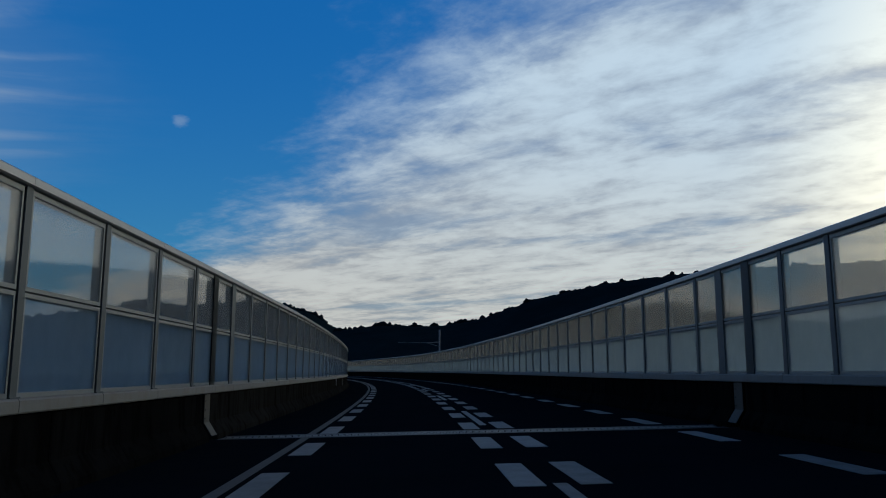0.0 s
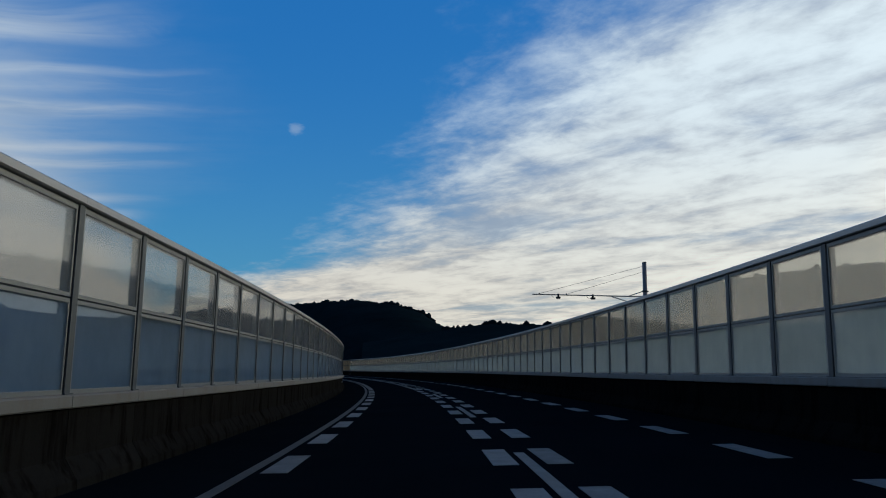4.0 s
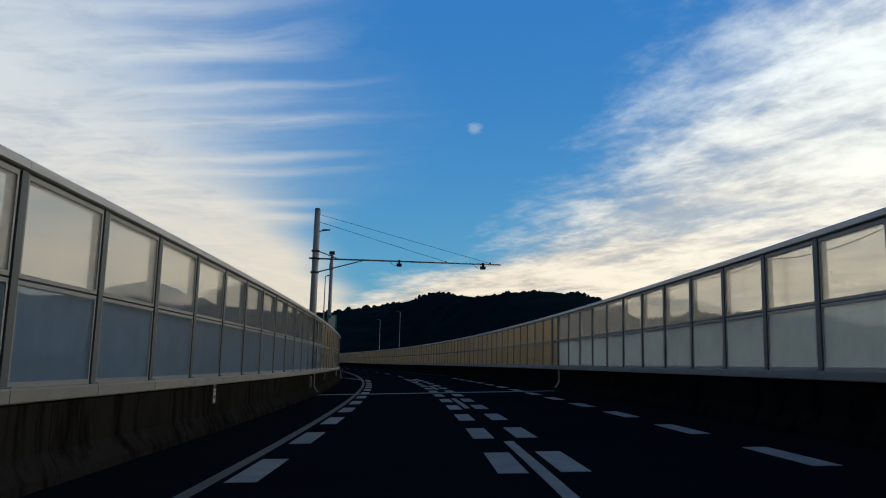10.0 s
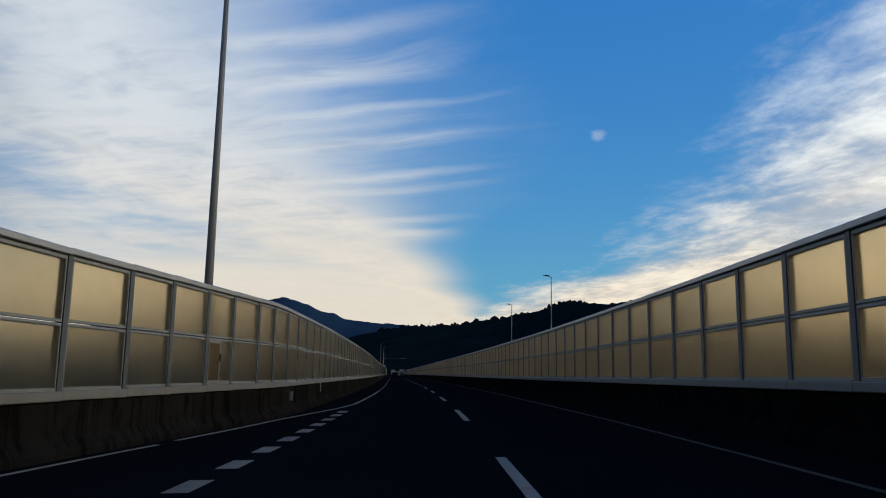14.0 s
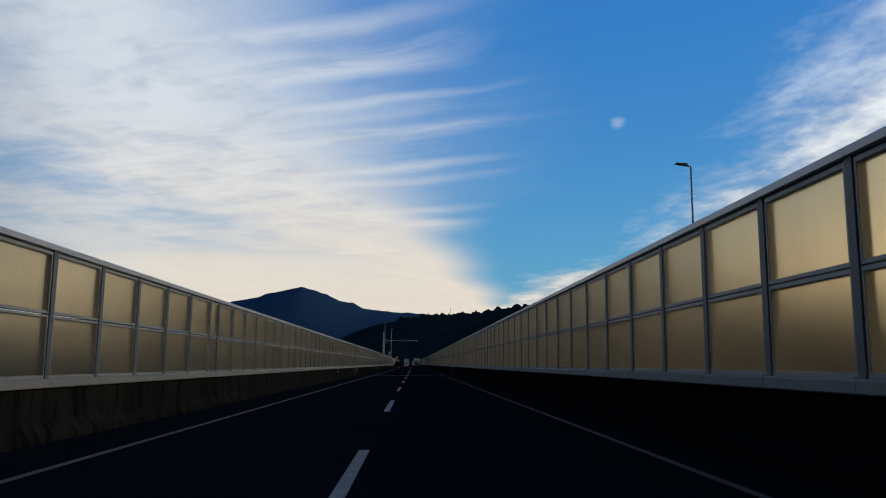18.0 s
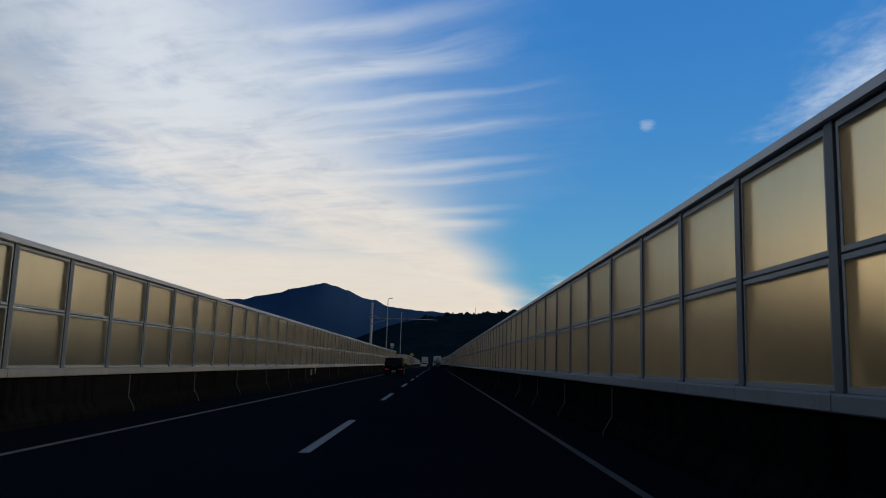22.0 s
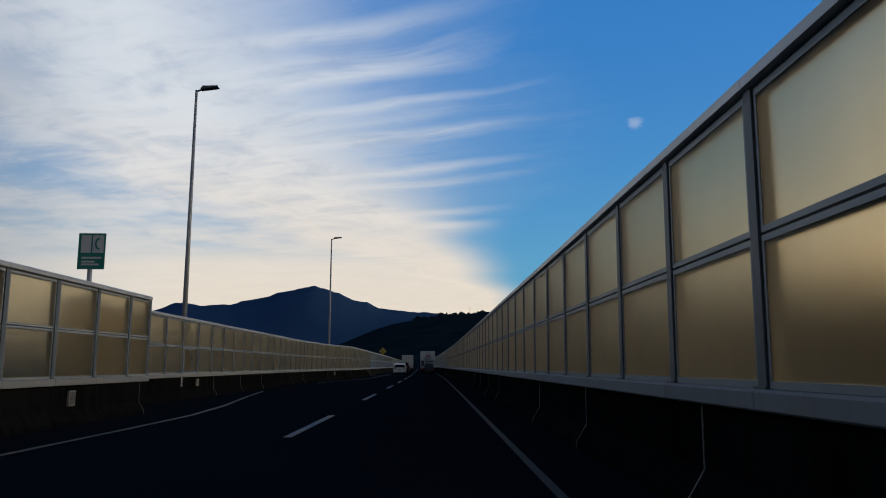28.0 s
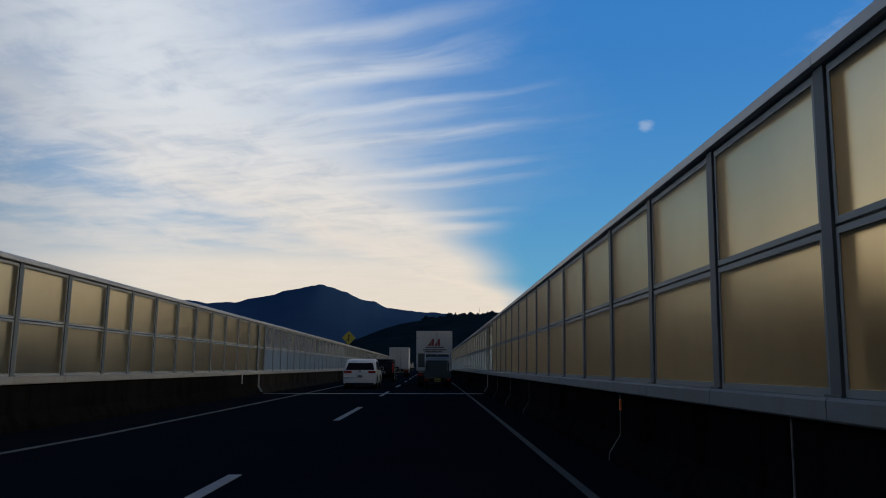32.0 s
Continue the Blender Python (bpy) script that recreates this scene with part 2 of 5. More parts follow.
# ---------------------------------------------------------------- materials
def paint(name, colour, rough=0.6, metal=0.0, vary=0.15, scale=1.2, grain=40.0, bump=0.15, dark=None, streaks=0.0, coat=0.0, spec=0.5):
    """A solid surface with stains and grain at two scales; streaks: dirt that runs down."""
    mat = bpy.data.materials.new(name)
    n = Net(tree_of(mat))
    tc = n.add("ShaderNodeNewGeometry").outputs["Position"]
    big = n.noise(tc, scale, 4.0, 0.6)
    fine = n.noise(tc, grain, 3.0, 0.6)
    rnd = n.add("ShaderNodeObjectInfo").outputs["Random"]
    f = n.math("ADD", n.math("MULTIPLY", n.math("SUBTRACT", big, 0.5), 2.0 * vary), n.math("MULTIPLY", n.math("SUBTRACT", fine, 0.5), vary))
    f = n.math("ADD", f, n.math("MULTIPLY", n.math("SUBTRACT", rnd, 0.5), vary * 0.8))
    val = n.math("ADD", 1.0, f)
    col = n.mix(1.0, colour, n.vec(val, val, val), "MULTIPLY")
    if streaks:
        s = n.add("ShaderNodeSeparateXYZ")
        n.put(s.inputs[0], tc)
        run = n.noise(n.vec(n.math("MULTIPLY", s.outputs[0], 1.0), n.math("MULTIPLY", s.outputs[1], 1.0), n.math("MULTIPLY", s.outputs[2], 0.16)), 3.3, 5.0, 0.65)
        col = n.mix(n.ramp(run, 0.46, 0.66, 0.0, streaks), col, dark or tuple(c * 0.35 for c in colour))
    b = n.add("ShaderNodeBsdfPrincipled")
    n.put(b.inputs["Base Color"], col)
    n.put(b.inputs["Roughness"], n.math("ADD", rough, n.math("MULTIPLY", n.math("SUBTRACT", big, 0.5), 0.2), clamp=True))
    b.inputs["Metallic"].default_value = metal
    b.inputs["Coat Weight"].default_value = coat
    b.inputs["Specular IOR Level"].default_value = spec
    if bump:
        k = n.add("ShaderNodeBump")
        k.inputs["Strength"].default_value = bump
        k.inputs["Distance"].default_value = 0.01
        n.put(k.inputs["Height"], fine)
        n.put(b.inputs["Normal"], k.outputs[0])
    n.nt.links.new(b.outputs[0], n.add("ShaderNodeOutputMaterial").inputs[0])
    return mat


def sheet(name, tint, haze, haze_colour, through_light, frost=0.0, frost_tint=(1, 1, 1)):
    """A plastic screen pane: what it lets through, its milky share, a frosted share that blurs what lies behind, and a gloss by angle."""
    mat = bpy.data.materials.new(name)
    n = Net(tree_of(mat))
    tc = n.add("ShaderNodeNewGeometry").outputs["Position"]
    s = n.add("ShaderNodeSeparateXYZ")
    n.put(s.inputs[0], tc)
    dirt = n.noise(tc, 2.2, 5.0, 0.6)
    run = n.noise(n.vec(n.math("MULTIPLY", s.outputs[0], 2.0), n.math("MULTIPLY", s.outputs[1], 2.0), n.math("MULTIPLY", s.outputs[2], 0.5)), 1.4, 4.0, 0.6)
    rnd = n.add("ShaderNodeObjectInfo").outputs["Random"]
    grime = n.math("ADD", n.math("MULTIPLY", dirt, 0.6), n.math("MULTIPLY", run, 0.4))
    amount = n.math("ADD", haze, n.math("MULTIPLY", n.math("SUBTRACT", grime, 0.5), 0.14), clamp=True)
    tone = n.math("ADD", n.math("ADD", 0.86, n.math("MULTIPLY", grime, 0.20)), n.math("MULTIPLY", rnd, 0.10))
    shade = n.vec(tone, tone, tone)
    body = n.mix(1.0, haze_colour, shade, "MULTIPLY")
    clear = n.add("ShaderNodeBsdfTransparent")
    clear.inputs[0].default_value = (*tint, 1)
    tr = n.add("ShaderNodeBsdfTranslucent")
    n.put(tr.inputs[0], body)
    df = n.add("ShaderNodeBsdfDiffuse")
    n.put(df.inputs[0], body)

    def blend(f, a, b):
        m = n.add("ShaderNodeMixShader")
        n.put(m.inputs[0], f)
        n.nt.links.new(a, m.inputs[1])
        n.nt.links.new(b, m.inputs[2])
        return m.outputs[0]

    look_of = blend(amount, clear.outputs[0], blend(through_light, df.outputs[0], tr.outputs[0]))
    if frost:
        rf = n.add("ShaderNodeBsdfRefraction")
        n.put(rf.inputs["Color"], n.mix(1.0, frost_tint, shade, "MULTIPLY"))
        rf.inputs["Roughness"].default_value, rf.inputs["IOR"].default_value = 0.29, 1.25
        look_of = blend(frost, look_of, rf.outputs[0])
    gl = n.add("ShaderNodeBsdfGlossy")
    gl.inputs["Roughness"].default_value = 0.05 if haze < 0.6 else 0.35
    fr = n.add("ShaderNodeFresnel")
    fr.inputs[0].default_value = 1.35
    look_of = blend(n.math("MULTIPLY", fr.outputs[0], 0.5 if haze < 0.6 else 0.25), look_of, gl.outputs[0])
    n.nt.links.new(look_of, n.add("ShaderNodeOutputMaterial").inputs[0])
    return mat


def lamp_glow(name, colour, power):
    mat = bpy.data.materials.new(name)
    n = Net(tree_of(mat))
    e = n.add("ShaderNodeEmission")
    e.inputs[0].default_value, e.inputs[1].default_value = (*colour, 1), power
    n.nt.links.new(e.outputs[0], n.add("ShaderNodeOutputMaterial").inputs[0])
    return mat


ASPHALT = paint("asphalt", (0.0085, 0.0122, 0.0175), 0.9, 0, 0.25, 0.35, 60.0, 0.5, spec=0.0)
EDGE = paint("worn_edge_paint", (0.080, 0.083, 0.086), 0.9, 0, 0.45, 1.2, 25.0, 0.2)
LINE = paint("road_paint", (0.245, 0.255, 0.265), 0.85, 0, 0.42, 2.5, 30.0, 0.25, spec=0.25)
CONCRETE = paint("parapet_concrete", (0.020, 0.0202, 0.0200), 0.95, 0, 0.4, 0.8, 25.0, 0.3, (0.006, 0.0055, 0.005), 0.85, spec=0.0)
# Darker copy of CONCRETE: stains, plus the right side's shade put into its colour.
STAINED_SHADED = paint("stained_shaded_parapet_concrete", (0.0095, 0.0100, 0.0104), 0.95, 0, 0.35, 0.8, 25.0, 0.3, (0.004, 0.004, 0.004), 0.8, spec=0.0)
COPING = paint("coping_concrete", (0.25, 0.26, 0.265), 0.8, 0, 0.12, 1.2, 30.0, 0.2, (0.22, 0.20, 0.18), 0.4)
EDGE_DIM = paint("faint_edge_paint", (0.085, 0.088, 0.092), 0.9, 0, 0.45, 1.2, 25.0, 0.2, spec=0.05)
COVER = paint("stained_cover_plate", (0.075, 0.074, 0.070), 0.7, 0.1, 0.25, 2.0)
SEALANT = paint("joint_sealant", (0.11, 0.108, 0.102), 0.7, 0, 0.2)
POST = paint("galvanised_post", (0.10, 0.122, 0.142), 0.55, 0.2, 0.10, 1.0, 30.0, 0.05)
RAIL = paint("galvanised_rail", (0.27, 0.295, 0.31), 0.5, 0.25, 0.08, 1.0, 30.0, 0.05)
CAP = paint("cap_metal", (0.43, 0.445, 0.465), 0.42, 0.35, 0.06, 0.6, 20.0, 0.04)
POLE = paint("pole_steel", (0.31, 0.33, 0.37), 0.5, 0.1, 0.08)
HEAD = paint("lamp_head_grey", (0.11, 0.11, 0.12), 0.5, 0.2, 0.1)
DARK = paint("dark_metal", (0.035, 0.037, 0.042), 0.5, 0.3, 0.1, spec=0.25)
CLEAR = sheet("clear_pane", (0.96, 0.95, 0.91), 0.27, (0.74, 0.765, 0.76), 0.85)
MILKY = sheet("milky_pane", (0.84, 0.91, 0.98), 0.42, (0.58, 0.70, 0.80), 0.9)
TAN = sheet("tan_pane", (0.5, 0.44, 0.3), 0.98, (0.42, 0.385, 0.31), 0.9, 0.86, (0.89, 0.80, 0.62))
SEAL = paint("joint_rubber", (0.006, 0.006, 0.007), 0.95, 0, 0.2, spec=0.0)
STEEL = paint("joint_steel", (0.24, 0.245, 0.25), 0.7, 0.0, 0.15, spec=0.15)
# Canopy self-shade is put into this near-black base colour.
FOREST_SHADED = paint("shaded_hill_forest", (0.010, 0.021, 0.029), 0.95, 0, 0.5, 0.012, 0.11, 0.0, spec=0.0)
# Distance haze is put into this blue base colour.
FAR_HAZED = paint("far_mountain", (0.024, 0.060, 0.135), 0.95, 0, 0.14, 0.006, 0.03, 0.0, spec=0.0)
FIELD = paint("valley_ground", (0.030, 0.042, 0.036), 0.95, 0, 0.4, 0.01, 0.2, 0.0, spec=0.0)
GREEN = paint("sign_green", (0.006, 0.20, 0.16), 0.45, 0, 0.06)
WHITE = paint("white_paint", (0.55, 0.58, 0.62), 0.45, 0, 0.05)
YELLOW = paint("sign_yellow", (0.34, 0.31, 0.03), 0.5, 0, 0.06)
BLACK = paint("black_paint", (0.012, 0.012, 0.013), 0.4, 0, 0.1)
ORANGE = paint("orange_reflector", (0.75, 0.14, 0.02), 0.35, 0, 0.1)


# ---------------------------------------------------------------- mesh helpers
def mesh_of(bm, name, *mats):
    me = bpy.data.meshes.new(name)
    bm.normal_update()
    bm.to_mesh(me)
    bm.free()
    for m in mats:
        me.materials.append(m)
    return me


def box(bm, x0, x1, y0, y1, z0, z1, mat=0):
    vs = [bm.verts.new((x, y, z)) for z in (z0, z1) for y in (y0, y1) for x in (x0, x1)]
    for f in ((0, 2, 3, 1), (4, 5, 7, 6), (0, 1, 5, 4), (2, 6, 7, 3), (0, 4, 6, 2), (1, 3, 7, 5)):
        bm.faces.new([vs[i] for i in f]).material_index = mat
    return vs


def tube(bm, a, b, r0, r1=None, n=10, mat=0):
    """A tapered round bar from a to b."""
    a, b = Vector(a), Vector(b)
    r1 = r0 if r1 is None else r1
    q = (b - a).to_track_quat("Z", "Y").to_matrix()
    rings = [[bm.verts.new(p + q @ Vector((r * math.cos(6.28319 * i / n), r * math.sin(6.28319 * i / n), 0))) for i in range(n)] for p, r in ((a, r0), (b, r1))]
    for i in range(n):
        f = bm.faces.new((rings[0][i], rings[0][(i + 1) % n], rings[1][(i + 1) % n], rings[1][i]))
        f.smooth, f.material_index = True, mat
    bm.faces.new(rings[0][::-1]).material_index = mat
    bm.faces.new(rings[1]).material_index = mat


def prism(bm, outline, y0, y1, mat=0):
    """An outline in x, z drawn out along y."""
    a = [bm.verts.new((x, y0, z)) for x, z in outline]
    b = [bm.verts.new((x, y1, z)) for x, z in outline]
    n = len(outline)
    for i in range(n):
        bm.faces.new((a[i], a[(i + 1) % n], b[(i + 1) % n], b[i])).material_index = mat
    bm.faces.new(a[::-1]).material_index = mat
    bm.faces.new(b).material_index = mat


def part(name, bm, material, parent, label="", matrix=None):
    """One bmesh (or ready mesh) as one mesh object under a thing or under a part."""
    me = bm if isinstance(bm, bpy.types.Mesh) else mesh_of(bm, name, material)
    ob = new(name, me)
    ob.parent = parent
    if matrix is not None:
        ob.matrix_local = matrix
    return tagged(ob, label)


def thing(name, label, category, group="", kind="", matrix=None):
    ob = new(name)
    ob.empty_display_size = 0.3
    if matrix is not None:
        ob.matrix_world = matrix
    return tagged(ob, label, category, group, kind)


def sweep(profile, s0, s1, step, line=None, closed=True):
    """A bmesh of a profile (offset, height) drawn along the road; line: the offset that it is measured from."""
    bm = bmesh.new()
    n = max(1, round((s1 - s0) / step))
    last = None
    for i in range(n + 1):
        s = s0 + (s1 - s0) * i / n
        o = line(s) if line else 0.0
        ring = [bm.verts.new(at(s, o + a, z)) for a, z in profile]
        if last:
            m = len(ring)
            for j in range(m if closed else m - 1):
                bm.faces.new((last[j], last[(j + 1) % m], ring[(j + 1) % m], ring[j]))
        elif closed:
            bm.faces.new(ring[::-1])
        last = ring
    if closed:
        bm.faces.new(last)
    bmesh.ops.recalc_face_normals(bm, faces=bm.faces) if closed else None
    return bm


def on_road(s, o, z=0.0, turn=0.0, lean=False):
    """A pose on the road: x to the right, y ahead; lean: tilted with the banked road."""
    p = at(s, o, z)
    m = Matrix.Translation(p) @ Matrix.Rotation(heading(s) + radians(turn), 4, "Z")
    return m @ Matrix.Rotation(-math.atan(bank(s)), 4, "Y") if lean else m


# ---------------------------------------------------------------- plan of the walls
def table(*pairs):
    xs, ys = [p[0] for p in pairs], [p[1] for p in pairs]
    return lambda s: float(np.interp(s, xs, ys))


left_a = table((-30, -5.50), (18, -5.54), (40, -5.47), (70, -5.50), (100, -5.39), (140, -5.40), (210, -5.36), (280, -5.44), (300, -5.46))
left_b = table((290, -7.55), (328, -7.5), (336, -6.93), (347, -5.40), (360, -5.38), (420, -5.44), (490, -5.57), (560, -5.6), (640, -5.6))
left_c = table((630, -7.45), (678, -7.55), (688, -6.9), (698, -5.67), (720, -5.77), (1400, -5.8))
right_a = table((-30, 4.78), (0, 4.80), (70, 4.86), (100, 5.04), (140, 5.13), (210, 5.02), (280, 4.98), (350, 4.94), (420, 4.94), (490, 4.87), (560, 4.84), (630, 4.86), (700, 4.75), (1400, 4.7))
JOINTS = [27.6, 266.6, 497.7, 722.6]


# ---------------------------------------------------------------- ground and deck
END = 1100.0
bm = bmesh.new()
vs = [bm.verts.new(p) for p in ((-4200, -3000, -16), (4600, -3000, -16), (4600, 5600, -16), (-4200, 5600, -16))]
bm.faces.new(vs)
ground = tagged(new("ground", mesh_of(bm, "ground", FIELD)), "dark green valley floor under the viaduct", "ground", kind="structure")

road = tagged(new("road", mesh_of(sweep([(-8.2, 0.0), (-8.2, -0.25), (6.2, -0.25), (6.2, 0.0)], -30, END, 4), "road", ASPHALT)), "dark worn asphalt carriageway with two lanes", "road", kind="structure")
deck = tagged(new("bridge_deck", mesh_of(sweep([(-8.5, -0.26), (-8.5, -0.7), (-6.0, -1.0), (-5.0, -2.8), (3.4, -2.8), (4.4, -1.0), (6.6, -0.7), (6.6, -0.26)], -30, END, 10), "bridge_deck", CONCRETE)), "grey concrete viaduct deck with box girder", "bridge", kind="structure")
for i in range(28):
    s = 0 + 40 * i
    if s > END - 10:
        break
    bm = bmesh.new()
    box(bm, -4.2, 2.6, -1.1, 1.1, -15.99, -2.81)
    tagged(new("bridge_pier", mesh_of(bm, "bridge_pier", CONCRETE)), "grey concrete pier carrying the viaduct", "pier", "piers of the viaduct", "structure").matrix_world = on_road(s, 0)

# ---------------------------------------------------------------- the noise barriers
def posts_along(line, anchors):
    """Posts about 2 m apart between the given ones."""
    out = [anchors[0]]
    for a, b in zip(anchors, anchors[1:]):
        fine = np.linspace(a, b, 30)
        pts = [at(s, line(s)) for s in fine]
        n = max(1, round(sum((q - p).length for p, q in zip(pts, pts[1:])) / 2.0))
        out += [a + (b - a) * (i + 1) / n for i in range(n)]
    return out


def wall_frame(line, s0, s1, side):
    """A pose at the middle of a bay: x along the wall, y towards the road; and the bay's length."""
    a, b = at(s0, line(s0)), at(s1, line(s1))
    if side < 0:
        a, b = b, a
    d = b - a
    return Matrix.Translation((a + b) / 2) @ Matrix.Rotation(math.atan2(d.y, d.x), 4, "Z"), d.length


def bay_mesh(name, mat, *boxes):
    bm = bmesh.new()
    for b in boxes:
        box(bm, *b)
    return mesh_of(bm, name, mat)


MID = 2.089
# all bay meshes are 2 m long and are stretched to their bay
W = 0.915
CAP_M = bmesh.new()
prism(CAP_M, [(0.06, TOP - 0.115), (0.085, TOP - 0.10), (0.085, TOP - 0.02), (0.06, TOP), (-0.15, TOP), (-0.175, TOP - 0.02), (-0.175, TOP - 0.115)], -0.997, 0.997)
CAP_M.transform(Matrix.Rotation(radians(-90), 4, "Z") @ Matrix.Scale(-1, 4, (1, 0, 0)))
bmesh.ops.recalc_face_normals(CAP_M, faces=CAP_M.faces)
CAP_M = mesh_of(CAP_M, "cap", CAP)
COPE_M = bmesh.new()
prism(COPE_M, [(0.10, LEDGE - 0.149), (0.115, LEDGE - 0.134), (0.115, LEDGE - 0.02), (0.095, LEDGE), (-0.24, LEDGE), (-0.24, LEDGE - 0.149)], -0.993, 0.993)
COPE_M.transform(Matrix.Rotation(radians(-90), 4, "Z") @ Matrix.Scale(-1, 4, (1, 0, 0)))
bmesh.ops.recalc_face_normals(COPE_M, faces=COPE_M.faces)
COPE_M = mesh_of(COPE_M, "coping_block", COPING)
UP_FRAME = bay_mesh("upper_frame", RAIL, (-W, W, -0.085, 0.03, TOP - 0.185, TOP - 0.13), (-W, W, -0.085, 0.03, MID + 0.01, MID + 0.055), (-W, -W + 0.035, -0.085, 0.03, MID + 0.055, TOP - 0.185), (W - 0.035, W, -0.085, 0.03, MID + 0.055, TOP - 0.185))
LOW_FRAME = bay_mesh("lower_frame", RAIL, (-W, W, -0.085, 0.03, MID - 0.055, MID - 0.01), (-W, W, -0.085, 0.03, LEDGE + 0.003, LEDGE + 0.055), (-W, -W + 0.035, -0.085, 0.03, LEDGE + 0.055, MID - 0.055), (W - 0.035, W, -0.085, 0.03, LEDGE + 0.055, MID - 0.055))
PANES = {}
for nm, mt, ml in (("clear", CLEAR, MILKY), ("tan", TAN, TAN)):
    PANES[nm] = (bay_mesh("upper_pane_" + nm, mt, (-W + 0.036, W - 0.036, 0.010, 0.022, MID + 0.056, TOP - 0.186)), bay_mesh("lower_pane_" + nm, ml, (-W + 0.036, W - 0.036, 0.010, 0.022, LEDGE + 0.056, MID - 0.056)))
POST_M = bay_mesh("post", POST, (-0.065, 0.065, 0.032, 0.045, LEDGE + 0.001, TOP - 0.117), (-0.006, 0.006, -0.09, 0.032, LEDGE + 0.001, TOP - 0.117), (-0.065, 0.065, -0.105, -0.09, LEDGE + 0.001, TOP - 0.117), (-0.10, 0.10, 0.046, 0.07, LEDGE + 0.001, LEDGE + 0.018))
WIDE_M = bay_mesh("wide_post", POST, (-0.16, 0.16, 0.032, 0.05, LEDGE + 0.001, TOP - 0.117), (-0.15, -0.135, -0.09, 0.032, LEDGE + 0.001, TOP - 0.117), (0.135, 0.15, -0.09, 0.032, LEDGE + 0.001, TOP - 0.117), (-0.16, 0.16, -0.105, -0.09, LEDGE + 0.001, TOP - 0.117))
# a bay with a sliding escape door in its lower half
DOOR_FRAME = bay_mesh("door_frame", RAIL, (-W, W, -0.085, 0.03, MID - 0.055, MID - 0.01), (-W, W, -0.085, 0.03, LEDGE + 0.003, LEDGE + 0.09), (-W, -W + 0.05, -0.085, 0.03, LEDGE + 0.09, MID - 0.055), (W - 0.05, W, -0.085, 0.03, LEDGE + 0.09, MID - 0.055), (-0.04, 0.03, -0.085, 0.03, LEDGE + 0.09, MID - 0.055))
DOOR_LEAF = bay_mesh("door_leaf", RAIL, (0.0, 0.86, 0.032, 0.05, LEDGE + 0.04, LEDGE + 0.10), (0.0, 0.86, 0.032, 0.05, MID - 0.12, MID - 0.06), (0.0, 0.06, 0.032, 0.05, LEDGE + 0.10, MID - 0.12), (0.80, 0.86, 0.032, 0.05, LEDGE + 0.10, MID - 0.12))
DOOR_PANE = bay_mesh("door_pane", TAN, (0.061, 0.799, 0.036, 0.044, LEDGE + 0.101, MID - 0.121))
HANDLE_M = bay_mesh("handle", DARK, (0.02, 0.05, 0.051, 0.08, 1.55, 1.73))


def barrier(label, line, anchors, side, sort, wide=(), doors=(), every=2.0):
    """A stretch of screens on the parapet. sort(s): which pane; wide: broad posts near those places; doors: bays with a door."""
    top = thing("noise_barrier", label, "noise barrier", "noise barriers on the parapets", "structure")
    ss = posts_along(line, anchors)
    for s0, s1 in zip(ss, ss[1:]):
        m, length = wall_frame(line, s0, s1, side)
        stretch = m @ Matrix.Diagonal((length / 2.0, 1, 1, 1))
        part("cap", CAP_M, None, top, matrix=stretch)
        part("coping_block", COPE_M, None, top, matrix=stretch)
        pu, pl = PANES[sort((s0 + s1) / 2)]
        f = part("upper_panel", UP_FRAME, None, top, matrix=stretch)
        part("pane", pu, None, f)
        if any(s0 <= d < s1 for d in doors):
            f = part("door_panel", DOOR_FRAME, None, top, "panel with sliding escape door", stretch)
            part("pane", pl, None, f)
            leaf = part("door_leaf", DOOR_LEAF, None, f)
            part("door_pane", DOOR_PANE, None, f)
            part("handle", HANDLE_M, None, f)
        else:
            f = part("lower_panel", LOW_FRAME, None, top, matrix=stretch)
            part("pane", pl, None, f)
    for s in ss:
        m, _ = wall_frame(line, s - 0.05, s + 0.05, side)
        broad = any(abs(s - k) < 0.1 for k in wide)
        part("wide_post" if broad else "post", WIDE_M if broad else POST_M, None, top, matrix=m)
    return top


def pane_sort(first, last):
    return lambda s: "tan" if first < s < last else "clear"


# where the broad posts stand beside the expansion joints
WIDE_L = [27.95, 29.5, 265.85, 267.46, 496.13, 498.81, 722.3, 723.7]
WIDE_R = [27.03, 28.34, 266.9, 268.16, 497.2, 498.66, 722.3, 723.6]
CLEAR_L = "noise barrier of hazy clear panes in grey metal frames on the parapet"
TAN_L = "noise barrier of tan translucent panes in grey metal frames on the parapet"
sort_l, sort_r = pane_sort(269.2, 724.5), pane_sort(267.2, 721.0)
barrier(CLEAR_L, left_a, [-9.6, 20.4, 26.59, 27.95], -1, sort_l, WIDE_L)
barrier(CLEAR_L, left_a, [27.95, 29.5, 43.3, 63.33, 85.77, 152.34, 174.6, 199.05, 220.88, 243.26, 265.85], -1, sort_l, WIDE_L)
barrier(TAN_L, left_a, [265.85, 267.46, 269.6, 287.4, 288.94, 290.46, 291.95, 294.3], -1, sort_l, WIDE_L, (270.6,))
barrier(TAN_L, left_b, [293.9, 316.61, 318.2, 322.38, 323.28, 338.67, 340.35, 342.09, 343.62, 345.41, 346.69, 348.75, 403.27, 409.3, 410.14, 427.93, 438.18, 439.2, 451.17, 472.14, 494.07, 496.13, 497.58], -1, sort_l, WIDE_L, (304.2, 342.5))
